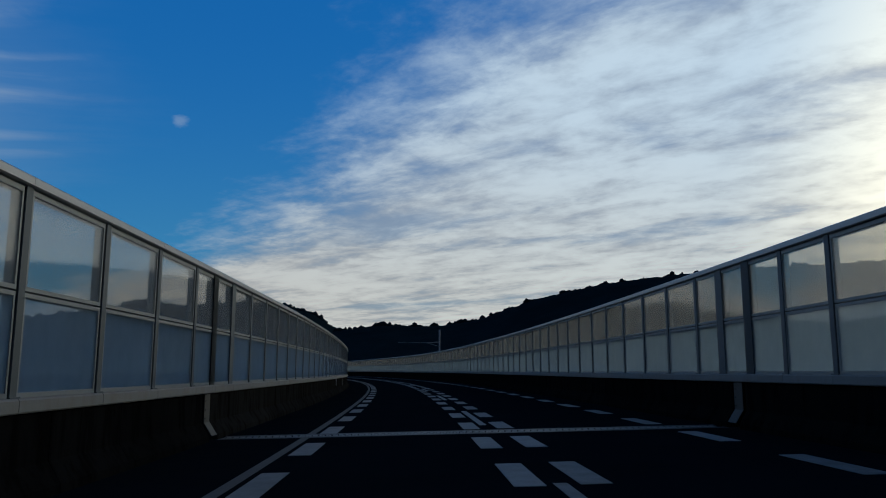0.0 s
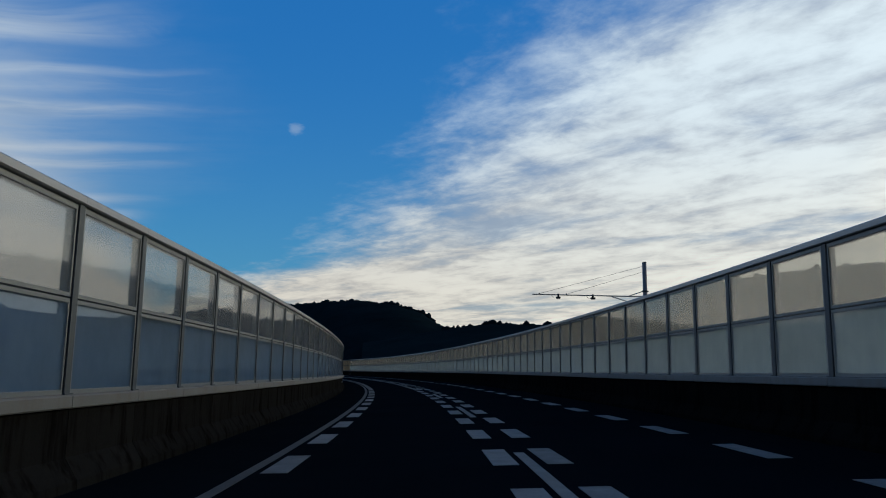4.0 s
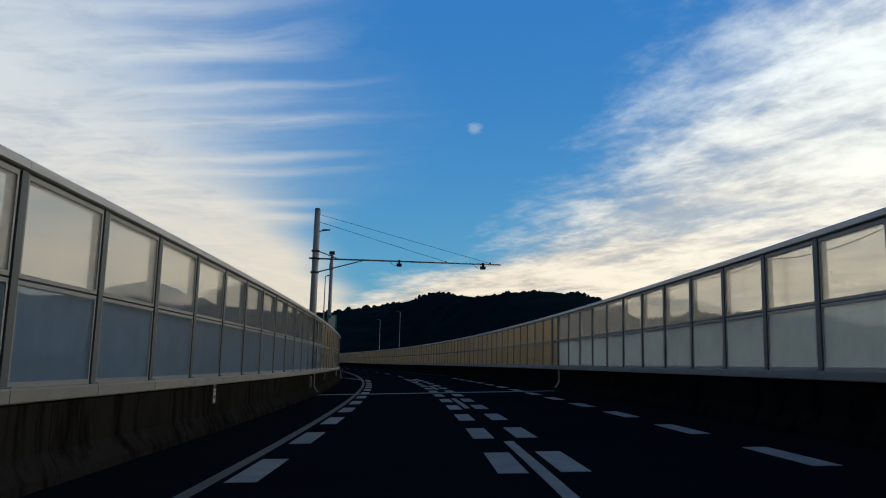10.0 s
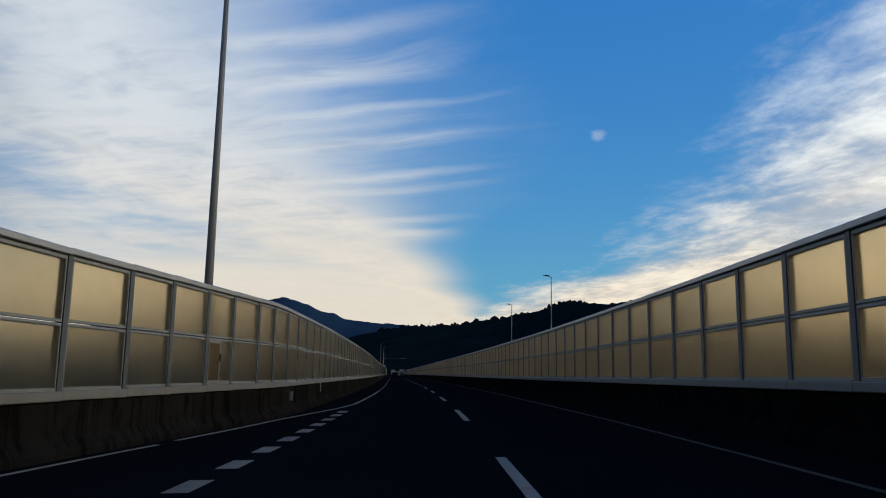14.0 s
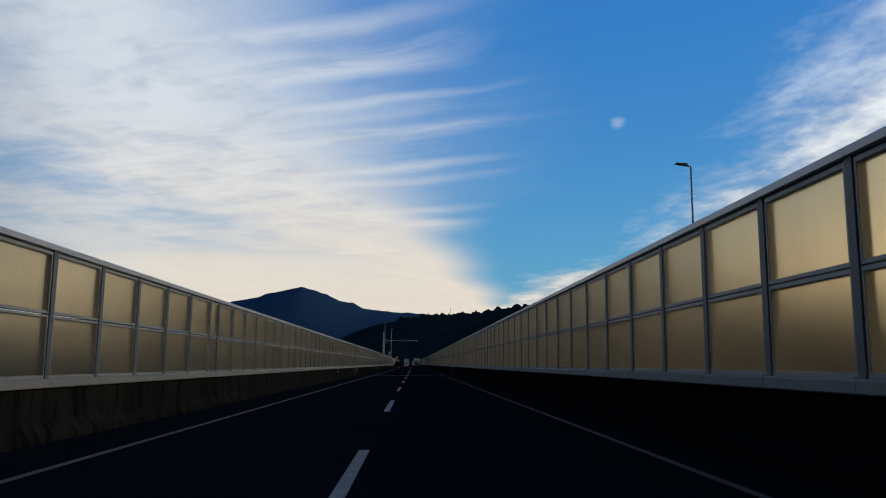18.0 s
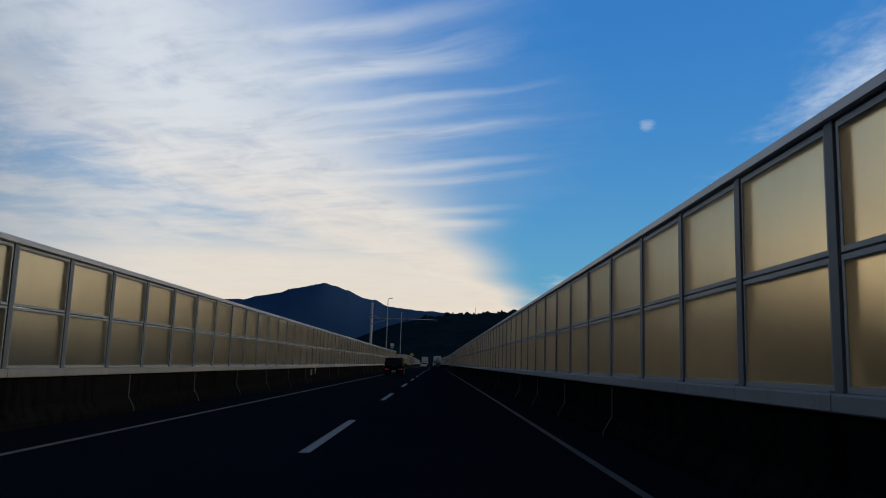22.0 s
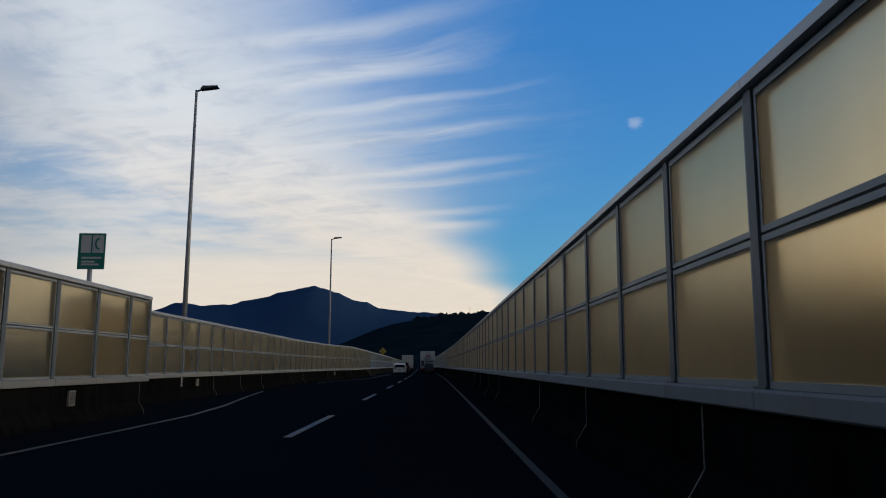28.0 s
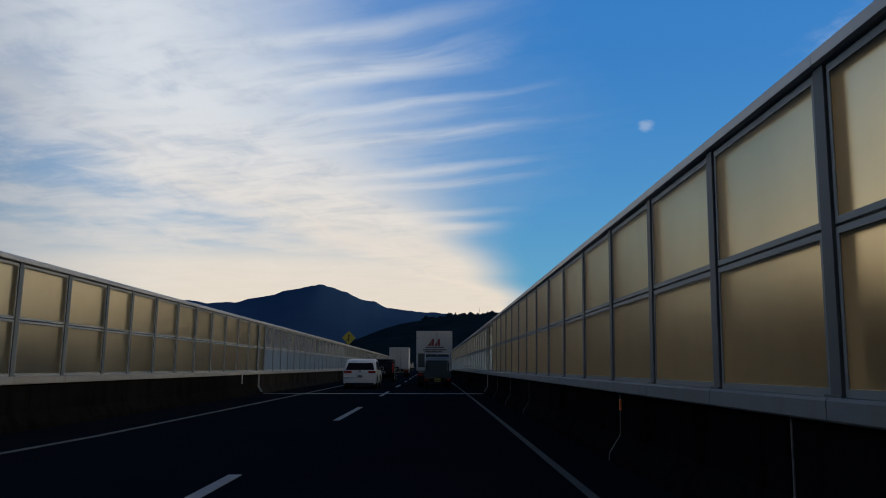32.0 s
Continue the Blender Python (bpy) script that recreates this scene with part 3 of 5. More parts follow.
barrier(TAN_L, left_b, [497.58, 498.81, 500.26, 514.58, 534.96, 545.21, 546.69, 548.11, 549.53, 555.37, 575.1, 581.19, 582.66, 584.18, 630.8, 636.91, 638.33], -1, sort_l, WIDE_L)
barrier(TAN_L, left_c, [637.14, 653.48, 671.49, 677.48, 678.53, 686.44, 701.61, 705.62, 707.18, 708.98, 722.3], -1, sort_l, WIDE_L, (648.2, 689.6))
barrier(CLEAR_L, left_c, [722.3, 723.7, 801.0], -1, sort_l, WIDE_L)
barrier(CLEAR_L, right_a, [-9.1, 24.07, 25.63, 27.03], 1, sort_r, WIDE_R)
barrier(CLEAR_L, right_a, [27.03, 28.34, 29.68, 45.45, 67.3, 89.65, 155.02, 176.7, 200.61, 222.17, 245.93, 266.9], 1, sort_r, WIDE_R)
barrier(TAN_L, right_a, [266.9, 268.16, 289.85, 295.8, 296.7, 312.17, 335.28, 401.2, 409.18, 410.21, 421.87, 445.0, 466.74, 467.72, 485.72, 497.2], 1, sort_r, WIDE_R)
barrier(TAN_L, right_a, [497.2, 498.66, 505.27, 511.0, 525.82, 546.08, 565.75, 621.4, 639.44, 657.48, 673.87, 691.78, 722.3], 1, sort_r, WIDE_R)
barrier(CLEAR_L, right_a, [722.3, 723.6, 801.0], 1, sort_r, WIDE_R)

# the far stretch of both barriers, one piece each
for side, line in ((-1, left_c), (1, right_a)):
    bm = bmesh.new()
    pane = bmesh.new()
    for s in np.arange(801.0, END - 2, 2.0):
        m, length = wall_frame(line, s, s + 2.0, side)
        for tgt, b in ((bm, (-1, 1, -0.17, 0.08, TOP - 0.11, TOP)), (bm, (-1, 1, -0.085, 0.03, MID - 0.05, MID + 0.05)), (bm, (-1, 1, -0.24, 0.1, LEDGE - 0.14, LEDGE)), (bm, (-1.06, -0.94, -0.1, 0.045, LEDGE, TOP - 0.112)), (pane, (-0.93, 0.93, -0.01, 0.0, LEDGE, MID - 0.05)), (pane, (-0.93, 0.93, -0.01, 0.0, MID + 0.05, TOP - 0.112))):
            for vtx in box(tgt, *b):
                vtx.co = m @ vtx.co
    far = thing("noise_barrier", "distant noise barrier of hazy clear panes in grey frames", "noise barrier", "noise barriers on the parapets", "structure")
    tagged(part("far_frames", bm, RAIL, far), kind="stuff")
    tagged(part("far_panes", pane, CLEAR, far), kind="stuff")


# ---------------------------------------------------------------- parapets
def parapet(label, line, s0, s1, side, length, strips, mat=CONCRETE):
    """Concrete parapet under the screens in cast blocks; strips: pale sealant in the joints."""
    top = thing("parapet", label, "parapet", "parapets", "structure")
    rng = random.Random(int(s0) + side)
    n = max(1, round((s1 - s0) / length))
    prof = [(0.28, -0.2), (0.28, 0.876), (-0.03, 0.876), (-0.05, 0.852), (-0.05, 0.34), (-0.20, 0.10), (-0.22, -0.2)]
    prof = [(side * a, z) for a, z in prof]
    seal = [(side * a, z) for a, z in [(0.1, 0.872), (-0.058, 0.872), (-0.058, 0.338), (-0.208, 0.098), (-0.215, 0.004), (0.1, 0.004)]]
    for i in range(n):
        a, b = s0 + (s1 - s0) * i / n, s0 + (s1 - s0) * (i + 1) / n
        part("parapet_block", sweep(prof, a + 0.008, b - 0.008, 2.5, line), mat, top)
        if strips and rng.random() < 0.7:
            part("sealant_strip", sweep(seal, b - 0.012, b + 0.012, 1, line), SEALANT, top)
    return top


PL = "stained grey concrete parapet with a flared foot"
parapet(PL, left_a, -9, 27.3, -1, 2.0, False, STAINED_SHADED)
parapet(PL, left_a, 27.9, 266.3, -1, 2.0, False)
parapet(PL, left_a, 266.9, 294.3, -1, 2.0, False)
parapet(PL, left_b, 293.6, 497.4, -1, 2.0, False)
parapet(PL, left_b, 498.0, 637.8, -1, 5.0, True, STAINED_SHADED)
parapet(PL, left_c, 636.8, 722.3, -1, 5.0, True, STAINED_SHADED)
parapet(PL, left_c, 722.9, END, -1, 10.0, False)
# Right side faces away from the sunset: its shade is in this copy's colour.
parapet(PL, right_a, -9, 27.3, 1, 9.0, False, STAINED_SHADED)
parapet(PL, right_a, 27.9, 266.3, 1, 10.0, False, STAINED_SHADED)
parapet(PL, right_a, 266.9, 497.4, 1, 10.0, False, STAINED_SHADED)
parapet(PL, right_a, 498.0, 722.3, 1, 5.0, True, STAINED_SHADED)
parapet(PL, right_a, 722.9, END, 1, 10.0, False, STAINED_SHADED)

# ---------------------------------------------------------------- markings
marks = thing("road_markings", "worn white lane lines and slow-down blocks on the asphalt", "road marking", kind="structure")
BLOCK_M = bay_mesh("speed_block", LINE, (-0.17, 0.17, -1.0, 1.0, 0.001, 0.007))
DOT_M = bay_mesh("dotted_block", LINE, (-0.15, 0.15, -0.5, 0.5, 0.001, 0.007))
right_rows = table((10, 3.42), (38, 3.6), (72, 3.6), (88, 3.34), (300, 3.28))
for i in range(69):
    s = 17.8 + 4.03 * i
    for o, ahead in ((-3.26, -0.35), (-0.34, 0.0), (0.37, 0.05), (right_rows(s), 0.2)):
        part("speed_block", BLOCK_M, None, marks, matrix=on_road(s + ahead, o, lean=True))
for k in range(-1, 73):
    if 15 * k + 6 < END:
        part("lane_dash", sweep([(-0.075, 0.001), (-0.075, 0.007), (0.075, 0.007), (0.075, 0.001)], 15 * k, 15 * k + 6, 3), LINE, marks)
for i in range(27):
    part("dotted_block", DOT_M, None, marks, matrix=on_road(295.17 + 2.13 * i, -3.66 - 0.004 * i, lean=True))


def painted(line, s0, s1, width=0.15, step=3.0, mat=EDGE):
    part("edge_line", sweep([(-width / 2, 0.001), (-width / 2, 0.006), (width / 2, 0.006), (width / 2, 0.001)], s0, s1, step, line), mat, marks)


painted(lambda s: -3.60, -20, 290.5)
painted(lambda s: 3.74, 76, 98, 0.09, 3.0, EDGE_DIM)
painted(table((290.5, -3.6), (292.5, -3.67), (294, -3.83), (295.5, -4.06), (299.3, -4.62), (304.5, -5.4), (309.6, -6.1), (314.3, -6.7)), 290.5, 314.3, 0.17, 0.8, LINE)
painted(table((322, -7.0), (333, -6.75), (337.5, -6.19), (339, -5.97)), 322, 339.0, 0.11, 1.0, LINE)
painted(table((339.8, -5.92), (342.4, -5.58), (346.8, -5.09), (353.2, -4.16), (357, -3.86), (370, -3.76), (400, -3.72)), 339.9, 380, 0.12, 1.0, LINE)
painted(table((380, -3.74), (400, -3.72), (600, -3.69), (632, -3.72)), 380, 632, 0.12)
painted(table((632, -3.72), (637, -3.81), (642, -4.29), (650, -5.43), (657, -6.29)), 632, 657, 0.14, 1.0)
painted(table((678, -6.19), (684, -5.81), (691, -4.72), (697, -3.91), (701, -3.70)), 676, 701, 0.14, 1.0)
painted(lambda s: -3.70, 701, END)
painted(table((304, 4.1), (310, 3.82), (315.6, 3.52), (325.6, 3.36), (344, 3.6), (378, 3.8), (408, 3.85), (480, 3.76), (1400, 3.72)), 304, END, 0.10, 4.0, EDGE_DIM)


# ---------------------------------------------------------------- expansion joints
def expansion_joint(s):
    top = thing("expansion_joint", "grey steel comb expansion joint across the road", "expansion joint", "expansion joints", matrix=on_road(s, 0, 0.0, lean=True))
    x0, x1 = (left_a if s < 290 else left_b if s < 600 else left_c)(s) + 0.25, right_a(s) - 0.25
    for y0, y1 in ((-0.42, -0.17), (0.17, 0.42)):
        bm = bmesh.new()
        box(bm, x0, x1, y0, y1, 0.001, 0.010)
        part("edge_plate", bm, DARK, top)
    for d in (1, -1):
        bm = bmesh.new()
        x = x0 + (0.0 if d > 0 else 0.064)
        while x < x1 - 0.14:
            tri = [(x, -0.17 * d), (x + 0.078, -0.17 * d), (x + 0.046, 0.12 * d), (x + 0.032, 0.12 * d)]
            lo = [bm.verts.new((a, b, 0.001)) for a, b in tri]
            hi = [bm.verts.new((a, b, 0.009)) for a, b in tri]
            bm.faces.new(hi)
            for i in range(4):
                bm.faces.new((lo[i], lo[(i + 1) % 4], hi[(i + 1) % 4], hi[i]))
            x += 0.128
        bmesh.ops.recalc_face_normals(bm, faces=bm.faces)
        tagged(part("comb_strip", bm, STEEL, top), kind="stuff")
    bm = bmesh.new()
    box(bm, x0, x1, -0.169, 0.169, 0.0005, 0.003)
    part("gap_seal", bm, SEAL, top, "black rubber seal")
    return top


for j, ahead in zip(JOINTS, (0.5, -0.5, -1.1, 0.3)):
    expansion_joint(j + ahead)


# ---------------------------------------------------------------- hills
def ridge(name, label, centre, dist, shape, mat, rough_m, step=0.14, rows=14, depth=0.45, clumps=0, seed=1, grow=1.0, soft=0.35):
    """A wooded ridge seen from centre: shape(az) gives how high its crest stands, in degrees."""
    rng = random.Random(seed)
    a0, a1 = shape[0][0], shape[-1][0]
    az = np.arange(a0, a1, -step if a1 < a0 else step)
    xs, ys = [p[0] for p in shape], [p[1] for p in shape]
    if xs[0] > xs[-1]:
        xs, ys = xs[::-1], ys[::-1]
    ys = list(ys)
    bm = bmesh.new()
    grid = []
    crest = []
    reach = dist if isinstance(dist, list) else [(a1, dist), (a0, dist)]
    for a in az:
        dist = float(np.interp(a, [r[0] for r in reach], [r[1] for r in reach]))
        el = float(np.mean(np.interp(a + np.linspace(-soft, soft, 9), xs, ys)))
        wide = float(np.mean(np.interp(a + np.linspace(-2.5, 2.5, 25), xs, ys)))
        top, mean_top = dist * math.tan(radians(el)) + centre.z, dist * math.tan(radians(wide)) + centre.z
        r = radians(a)
        col = []
        for k in range(rows):
            f = k / (rows - 1)
            d = dist * (1 - depth * (1 - f))
            z = -16 + (mean_top + 16) * (math.sin(f * math.pi / 2) ** 1.25) + (top - mean_top) * f ** 4
            p = Vector((centre.x - d * math.sin(r), centre.y + d * math.cos(r), z))
            n1 = noise.noise(p * 0.0042 + Vector((0, 0, seed)))
            q = Vector((p.x, p.y, 0)) * (1500.0 / dist)
            n2 = (noise.noise(q * 0.03) + 0.6 * noise.noise(q * 0.075 + Vector((0, 0, 3)))) * f ** 5
            p.z += f * (n1 * rough_m * 0.4 * (1 - f) * 3) + f * n2 * rough_m
            col.append(bm.verts.new(p))
        crest.append((col[-1].co.copy(), dist / 1500.0))
        back = Vector((centre.x - dist * 1.12 * math.sin(r), centre.y + dist * 1.12 * math.cos(r), -16))
        col.append(bm.verts.new(back))
        grid.append(col)
    for c0, c1 in zip(grid, grid[1:]):
        for k in range(len(c0) - 1):
            f = bm.faces.new((c0[k], c1[k], c1[k + 1], c0[k + 1]))
            f.smooth = True
    bmesh.ops.recalc_face_normals(bm, faces=bm.faces)
    hill = tagged(new(name, mesh_of(bm, name, mat)), label, "hill", kind="structure")
    if clumps:
        verts, faces = [], []
        for _ in range(clumps):
            p, size = rng.choice(crest)
            p = p + Vector((rng.uniform(-3, 3), rng.uniform(-3, 3), rng.uniform(-3.0, 1.0))) * size
            w0, tall = grow * size * rng.uniform(3.0, 8.5), grow * size * rng.choice((3.0, 4.0, 4.5, 5.5, 8.0)) * rng.uniform(0.7, 1.15)
            base = len(verts)
            levels = [(-0.6, 0.7), (0.0, 1.0), (0.45, 0.92), (0.8, 0.62), (1.0, 0.18)]
            for h, q in levels:
                for i in range(7):
                    ang = 6.28319 * i / 7 + h
                    rr = w0 * q * rng.uniform(0.7, 1.25)
                    verts.append((p.x + rr * math.cos(ang), p.y + rr * math.sin(ang), p.z + tall * h * rng.uniform(0.85, 1.1)))
            for lv in range(len(levels) - 1):
                for i in range(7):
                    faces.append((base + lv * 7 + i, base + lv * 7 + (i + 1) % 7, base + lv * 7 + 7 + (i + 1) % 7, base + lv * 7 + 7 + i))
        me = bpy.data.meshes.new("hilltop_trees")
        me.from_pydata(verts, [], faces)
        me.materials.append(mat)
        tagged(new("hilltop_trees", me), "dark treetops along the hill's crest", "trees", kind="stuff")
    return hill


EYE_9 = at(211, -1.5, EYE)
EYE_2 = at(60, -1.3, EYE)
EYE_25 = at(560, 2, EYE)
ridge("wooded_hill", "dark wooded hill with an uneven crest of trees", EYE_9, [(-30, 1500), (-18, 1900), (-9, 3500), (9, 3900)], [(8.32, 0.8), (5.46, 1.64), (2.34, 2.6), (-0.69, 3.12), (-4.95, 3.4), (-7.77, 3.87), (-10.12, 4.23), (-12.45, 5.01), (-15.66, 4.7), (-18.09, 5.16), (-19.97, 5.27), (-22.81, 5.04), (-25.19, 4.56), (-26.65, 3.47), (-29.54, 2.44)], FOREST_SHADED, 6.0, clumps=900, seed=3, grow=1.0, soft=0.2)
# Crest right of about -65 degrees is unseen, added to block the low sun.
ridge("wooded_hill", "dark wooded hill rising behind the barrier, its unseen end added to block the sun", EYE_2, 1500, [(-20.86, 1.83), (-24.15, 2.58), (-26.5, 2.88), (-30.26, 3.4), (-33.09, 3.2), (-36.85, 3.58), (-38.72, 4.2), (-42.0, 5.33), (-45.3, 5.99), (-48.14, 6.45), (-52.91, 6.87), (-59.65, 7.1), (-70.45, 7.0), (-91.74, 6.8), (-112.05, 5.83), (-131.45, 2.82)], FOREST_SHADED, 5.0, clumps=900, seed=5, soft=0.2, grow=1.25)
ridge("far_mountain", "far mountain with a rounded peak, haze put into its blue-grey colour", at(560, 2, EYE - 14), 4200, [(58.6, 2.2), (43.4, 2.9), (30.5, 2.8), (22.8, 3.0), (20.2, 3.4), (19.1, 3.89), (18.5, 4.22), (17.96, 4.38), (17.5, 4.44), (17.0, 4.3), (16.4, 4.08), (15.6, 4.14), (14.85, 4.2), (14.45, 4.11), (13.75, 4.5), (13.2, 4.54), (12.6, 4.66), (11.8, 4.84), (11.4, 5.06), (11.05, 5.2), (10.5, 5.3), (9.9, 5.46), (9.3, 5.68), (8.9, 5.78), (8.5, 5.77), (7.9, 5.6), (7.1, 5.24), (6.85, 5.22), (6.3, 4.92), (5.8, 4.66), (5.3, 4.6), (4.8, 4.66), (4.3, 4.28), (3.9, 4.1), (3.0, 4.05), (2.2, 4.06), (1.6, 3.94), (1.0, 3.83), (0.4, 3.9), (-1.4, 3.78), (-5.6, 3.28), (-18.9, 2.17)], FAR_HAZED, 11.0, step=0.06, rows=20, seed=9, soft=0.07)


# ---------------------------------------------------------------- lamps, masts and signs
def street_lamp(s, o, base, height, toward, label="tall tapered steel street lamp with a flat head"):
    top = thing("street_lamp", label, "street lamp", "street lamps along the road", matrix=on_road(s, o, base))
    bm = bmesh.new()
    tube(bm, (0, 0, 0), (0, 0, height - base - 0.1), 0.13, 0.055, 12)
    part("pole", bm, POLE, top)
    bm = bmesh.new()
    box(bm, -0.25, 0.25, -0.25, 0.25, 0, 0.04)
    tube(bm, (0, 0, 0.04), (0, 0, 0.5), 0.16, 0.15, 12)
    part("base_plate", bm, POLE, top)
    bm = bmesh.new()
    tube(bm, (0, 0, height - base - 0.16), (toward * 0.28, 0, height - base - 0.04), 0.045, 0.045, 8)
    part("arm", bm, POLE, top)
    bm = bmesh.new()
    prism(bm, [(toward * 0.2, height - base - 0.09), (toward * 0.98, height - base + 0.02), (toward * 0.96, height - base + 0.09), (toward * 0.3, height - base + 0.07)], -0.16, 0.16)
    bmesh.ops.recalc_face_normals(bm, faces=bm.faces)
    part("lamp_head", bm, HEAD, top)
    return top


DECK = -0.26
for s, o, z in ((303.8, -7.75, 13.2), (343.66, -6.53, 13.3), (649.24, -8.08, 13.6), (690.52, -7.29, 13.65)):
    street_lamp(s, o, DECK, z, 1)
for s, o, z in ((419.5, 16.5, 13.4), (461.4, 17.95, 13.6)):
    street_lamp(s, o, -16.0, z, -1, "tall street lamp of the road below, beyond the barrier")


def sensor_gantry(s, o, base, height, arm_z, arm_end, heads, label):
    """A mast with one long arm on stays, and traffic sensors hanging from it."""
    top = thing("sensor_gantry", label, "sensor gantry", "sensor gantries", matrix=on_road(s, o, base))
    h, z, e = height - base, arm_z - base, arm_end - o
    d = 1 if e > 0 else -1
    bm = bmesh.new()
    tube(bm, (0, 0, 0), (0, 0, h), 0.18, 0.14, 14)
    part("mast", bm, POLE, top)
    bm = bmesh.new()
    tube(bm, (0, 0, h), (0, 0, h + 0.05), 0.15, 0.11, 14)
    part("mast_cap", bm, DARK, top)
    bm = bmesh.new()
    tube(bm, (-0.3 * d, 0, z), (e, 0, z), 0.042, 0.034, 10)
    part("arm", bm, POLE, top)
    for zz in (z - 0.68, z, z + 0.36):
        bm = bmesh.new()
        box(bm, -0.185, 0.185, -0.18, 0.18, zz - 0.03, zz + 0.03)
        part("clamp", bm, DARK, top)
    for y in (-0.09, 0.09):
        bm = bmesh.new()
        tube(bm, (d * 0.12, y, z - 0.66), (d * 2.25, y * 0.5, z - 0.04), 0.022, 0.022, 8)
        part("lower_brace", bm, POLE, top)
    bm = bmesh.new()
    tube(bm, (d * 0.12, 0, z + 0.36), (d * 1.05, 0, z + 0.04), 0.028, 0.028, 8)
    part("upper_brace", bm, POLE, top)
    for zz, f in ((h - 0.25, 0.94), (h - 0.62, 0.70)):
        bm = bmesh.new()
        tube(bm, (d * 0.13, 0, zz), (e * f, 0, z + 0.05), 0.010, 0.010, 5)
        part("stay_cable", bm, DARK, top)
        bm = bmesh.new()
        box(bm, e * f - 0.03, e * f + 0.03, -0.03, 0.03, z + 0.02, z + 0.1)
        part("cable_lug", bm, DARK, top)
    for ho in heads:
        x = ho - o
        bm = bmesh.new()
        box(bm, x - 0.05, x + 0.05, -0.06, 0.06, z - 0.12, z + 0.07)
        part("bracket", bm, DARK, top)
        bm = bmesh.new()
        prism(bm, [(x - 0.13, z - 0.12), (x + 0.13, z - 0.12), (x + 0.12, z - 0.25), (x - 0.12, z - 0.25)], -0.12, 0.12)
        bmesh.ops.recalc_face_normals(bm, faces=bm.faces)
        part("sensor", bm, DARK, top)
        bm = bmesh.new()
        pts = [(x - 0.12, 0, z - 0.2), (x - 0.28, 0, z - 0.2), (x - 0.4, 0, z - 0.1), (x - 0.45, 0, z)]
        for p, q in zip(pts, pts[1:]):
            tube(bm, p, q, 0.01, 0.01, 5)
        part("cable", bm, DARK, top)
    return top


GL = "grey steel mast with a long stayed arm of traffic sensors"
sensor_gantry(271.1, -6.0, DECK, 8.72, 6.31, 3.05, (-1.95, 2.15), GL)
sensor_gantry(592.9, -6.2, DECK, 8.47, 6.55, 1.72, (-1.9, 1.62), GL)
sensor_gantry(148.3, 14.4, -16.0, 8.1, 5.85, 6.9, (8.6, 10.9), "grey steel sensor mast beyond the barrier with a long arm")

# the end of the first barrier: a block with striped boards, and a camera mast on it
block = thing("barrier_end", "concrete barrier end with black and white striped boards", "barrier end", matrix=on_road(294.3, 0))
bm = bmesh.new()
box(bm, -7.25, -5.2, 0.0, 3.6, -0.5, 0.68)
part("block", bm, CONCRETE, block)
for nm, hl, m in (("end_board", 0.30, Matrix.Translation((-5.55, -0.003, -0.2))), ("side_board", 0.68, Matrix.Translation((-5.197, 0.72, -0.2)) @ Matrix.Rotation(radians(90), 4, "Z"))):
    b0 = bmesh.new()
    box(b0, -hl, hl, -0.02, 0.0, 0.04, 0.86)
    board = part(nm, b0, BLACK, block, matrix=m)
    for x in (-hl + 0.02, hl - 0.02):
        b0 = bmesh.new()
        box(b0, x - 0.018, x + 0.018, -0.026, -0.0205, 0.17, 0.72)
        part("edge_stripe", b0, WHITE, board)
    n = round(hl / 0.085)
    for z0 in (0.05, 0.73):
        for i in range(n):
            x = -hl + 0.03 + i * (2 * hl - 0.06) / n
            b0 = bmesh.new()
            prism(b0, [(x, z0), (x + 0.06, z0), (x + 0.12, z0 + 0.115), (x + 0.06, z0 + 0.115)], -0.026, -0.0205)
            bmesh.ops.recalc_face_normals(b0, faces=b0.faces)
            part("stripe", b0, WHITE, board)

mast = thing("camera_mast", "stout grey mast with a traffic camera on top", "camera mast", matrix=on_road(296.45, -6.38, 0.93))
bm = bmesh.new()
tube(bm, (0, 0, 0), (0, 0, 8.75), 0.17, 0.13, 14)
part("pole", bm, POLE, mast)
bm = bmesh.new()
box(bm, -0.22, 0.22, -0.3, -0.16, 1.0, 1.5)
part("control_box", bm, POLE, mast)
bm = bmesh.new()
tube(bm, (0, 0, 8.75), (0, 0, 9.00), 0.09, 0.09, 10)
part("camera_neck", bm, DARK, mast)
bm = bmesh.new()
box(bm, -0.22, 0.22, -0.14, 0.24, 9.05, 9.30)
part("camera_housing", bm, DARK, mast)
bm = bmesh.new()
pts = [(-0.1, 0, 9.05), (-0.24, 0, 8.95), (-0.24, 0, 8.75), (-0.13, 0, 8.55)]
for p, q in zip(pts, pts[1:]):
    tube(bm, p, q, 0.02, 0.02, 6)
part("cable", bm, DARK, mast)
bm = bmesh.new()
box(bm, -0.17, -0.12, -0.06, 0.06, 7.75, 8.35)
part("cable_box", bm, DARK, mast)


def green_sign(s, o, base, z0, z1, width, label):
    top = thing("road_sign", label, "road sign", matrix=on_road(s, o, base))
    a, b = z0 - base, z1 - base
    bm = bmesh.new()
    tube(bm, (-0.05, 0.075, 0), (-0.05, 0.075, b - 0.1), 0.06, 0.06, 12)
    part("pole", bm, POLE, top)
    bm = bmesh.new()
    box(bm, -width / 2, width / 2, -0.02, 0.0, a, b)
    return top, part("panel", bm, GREEN, top), a, b


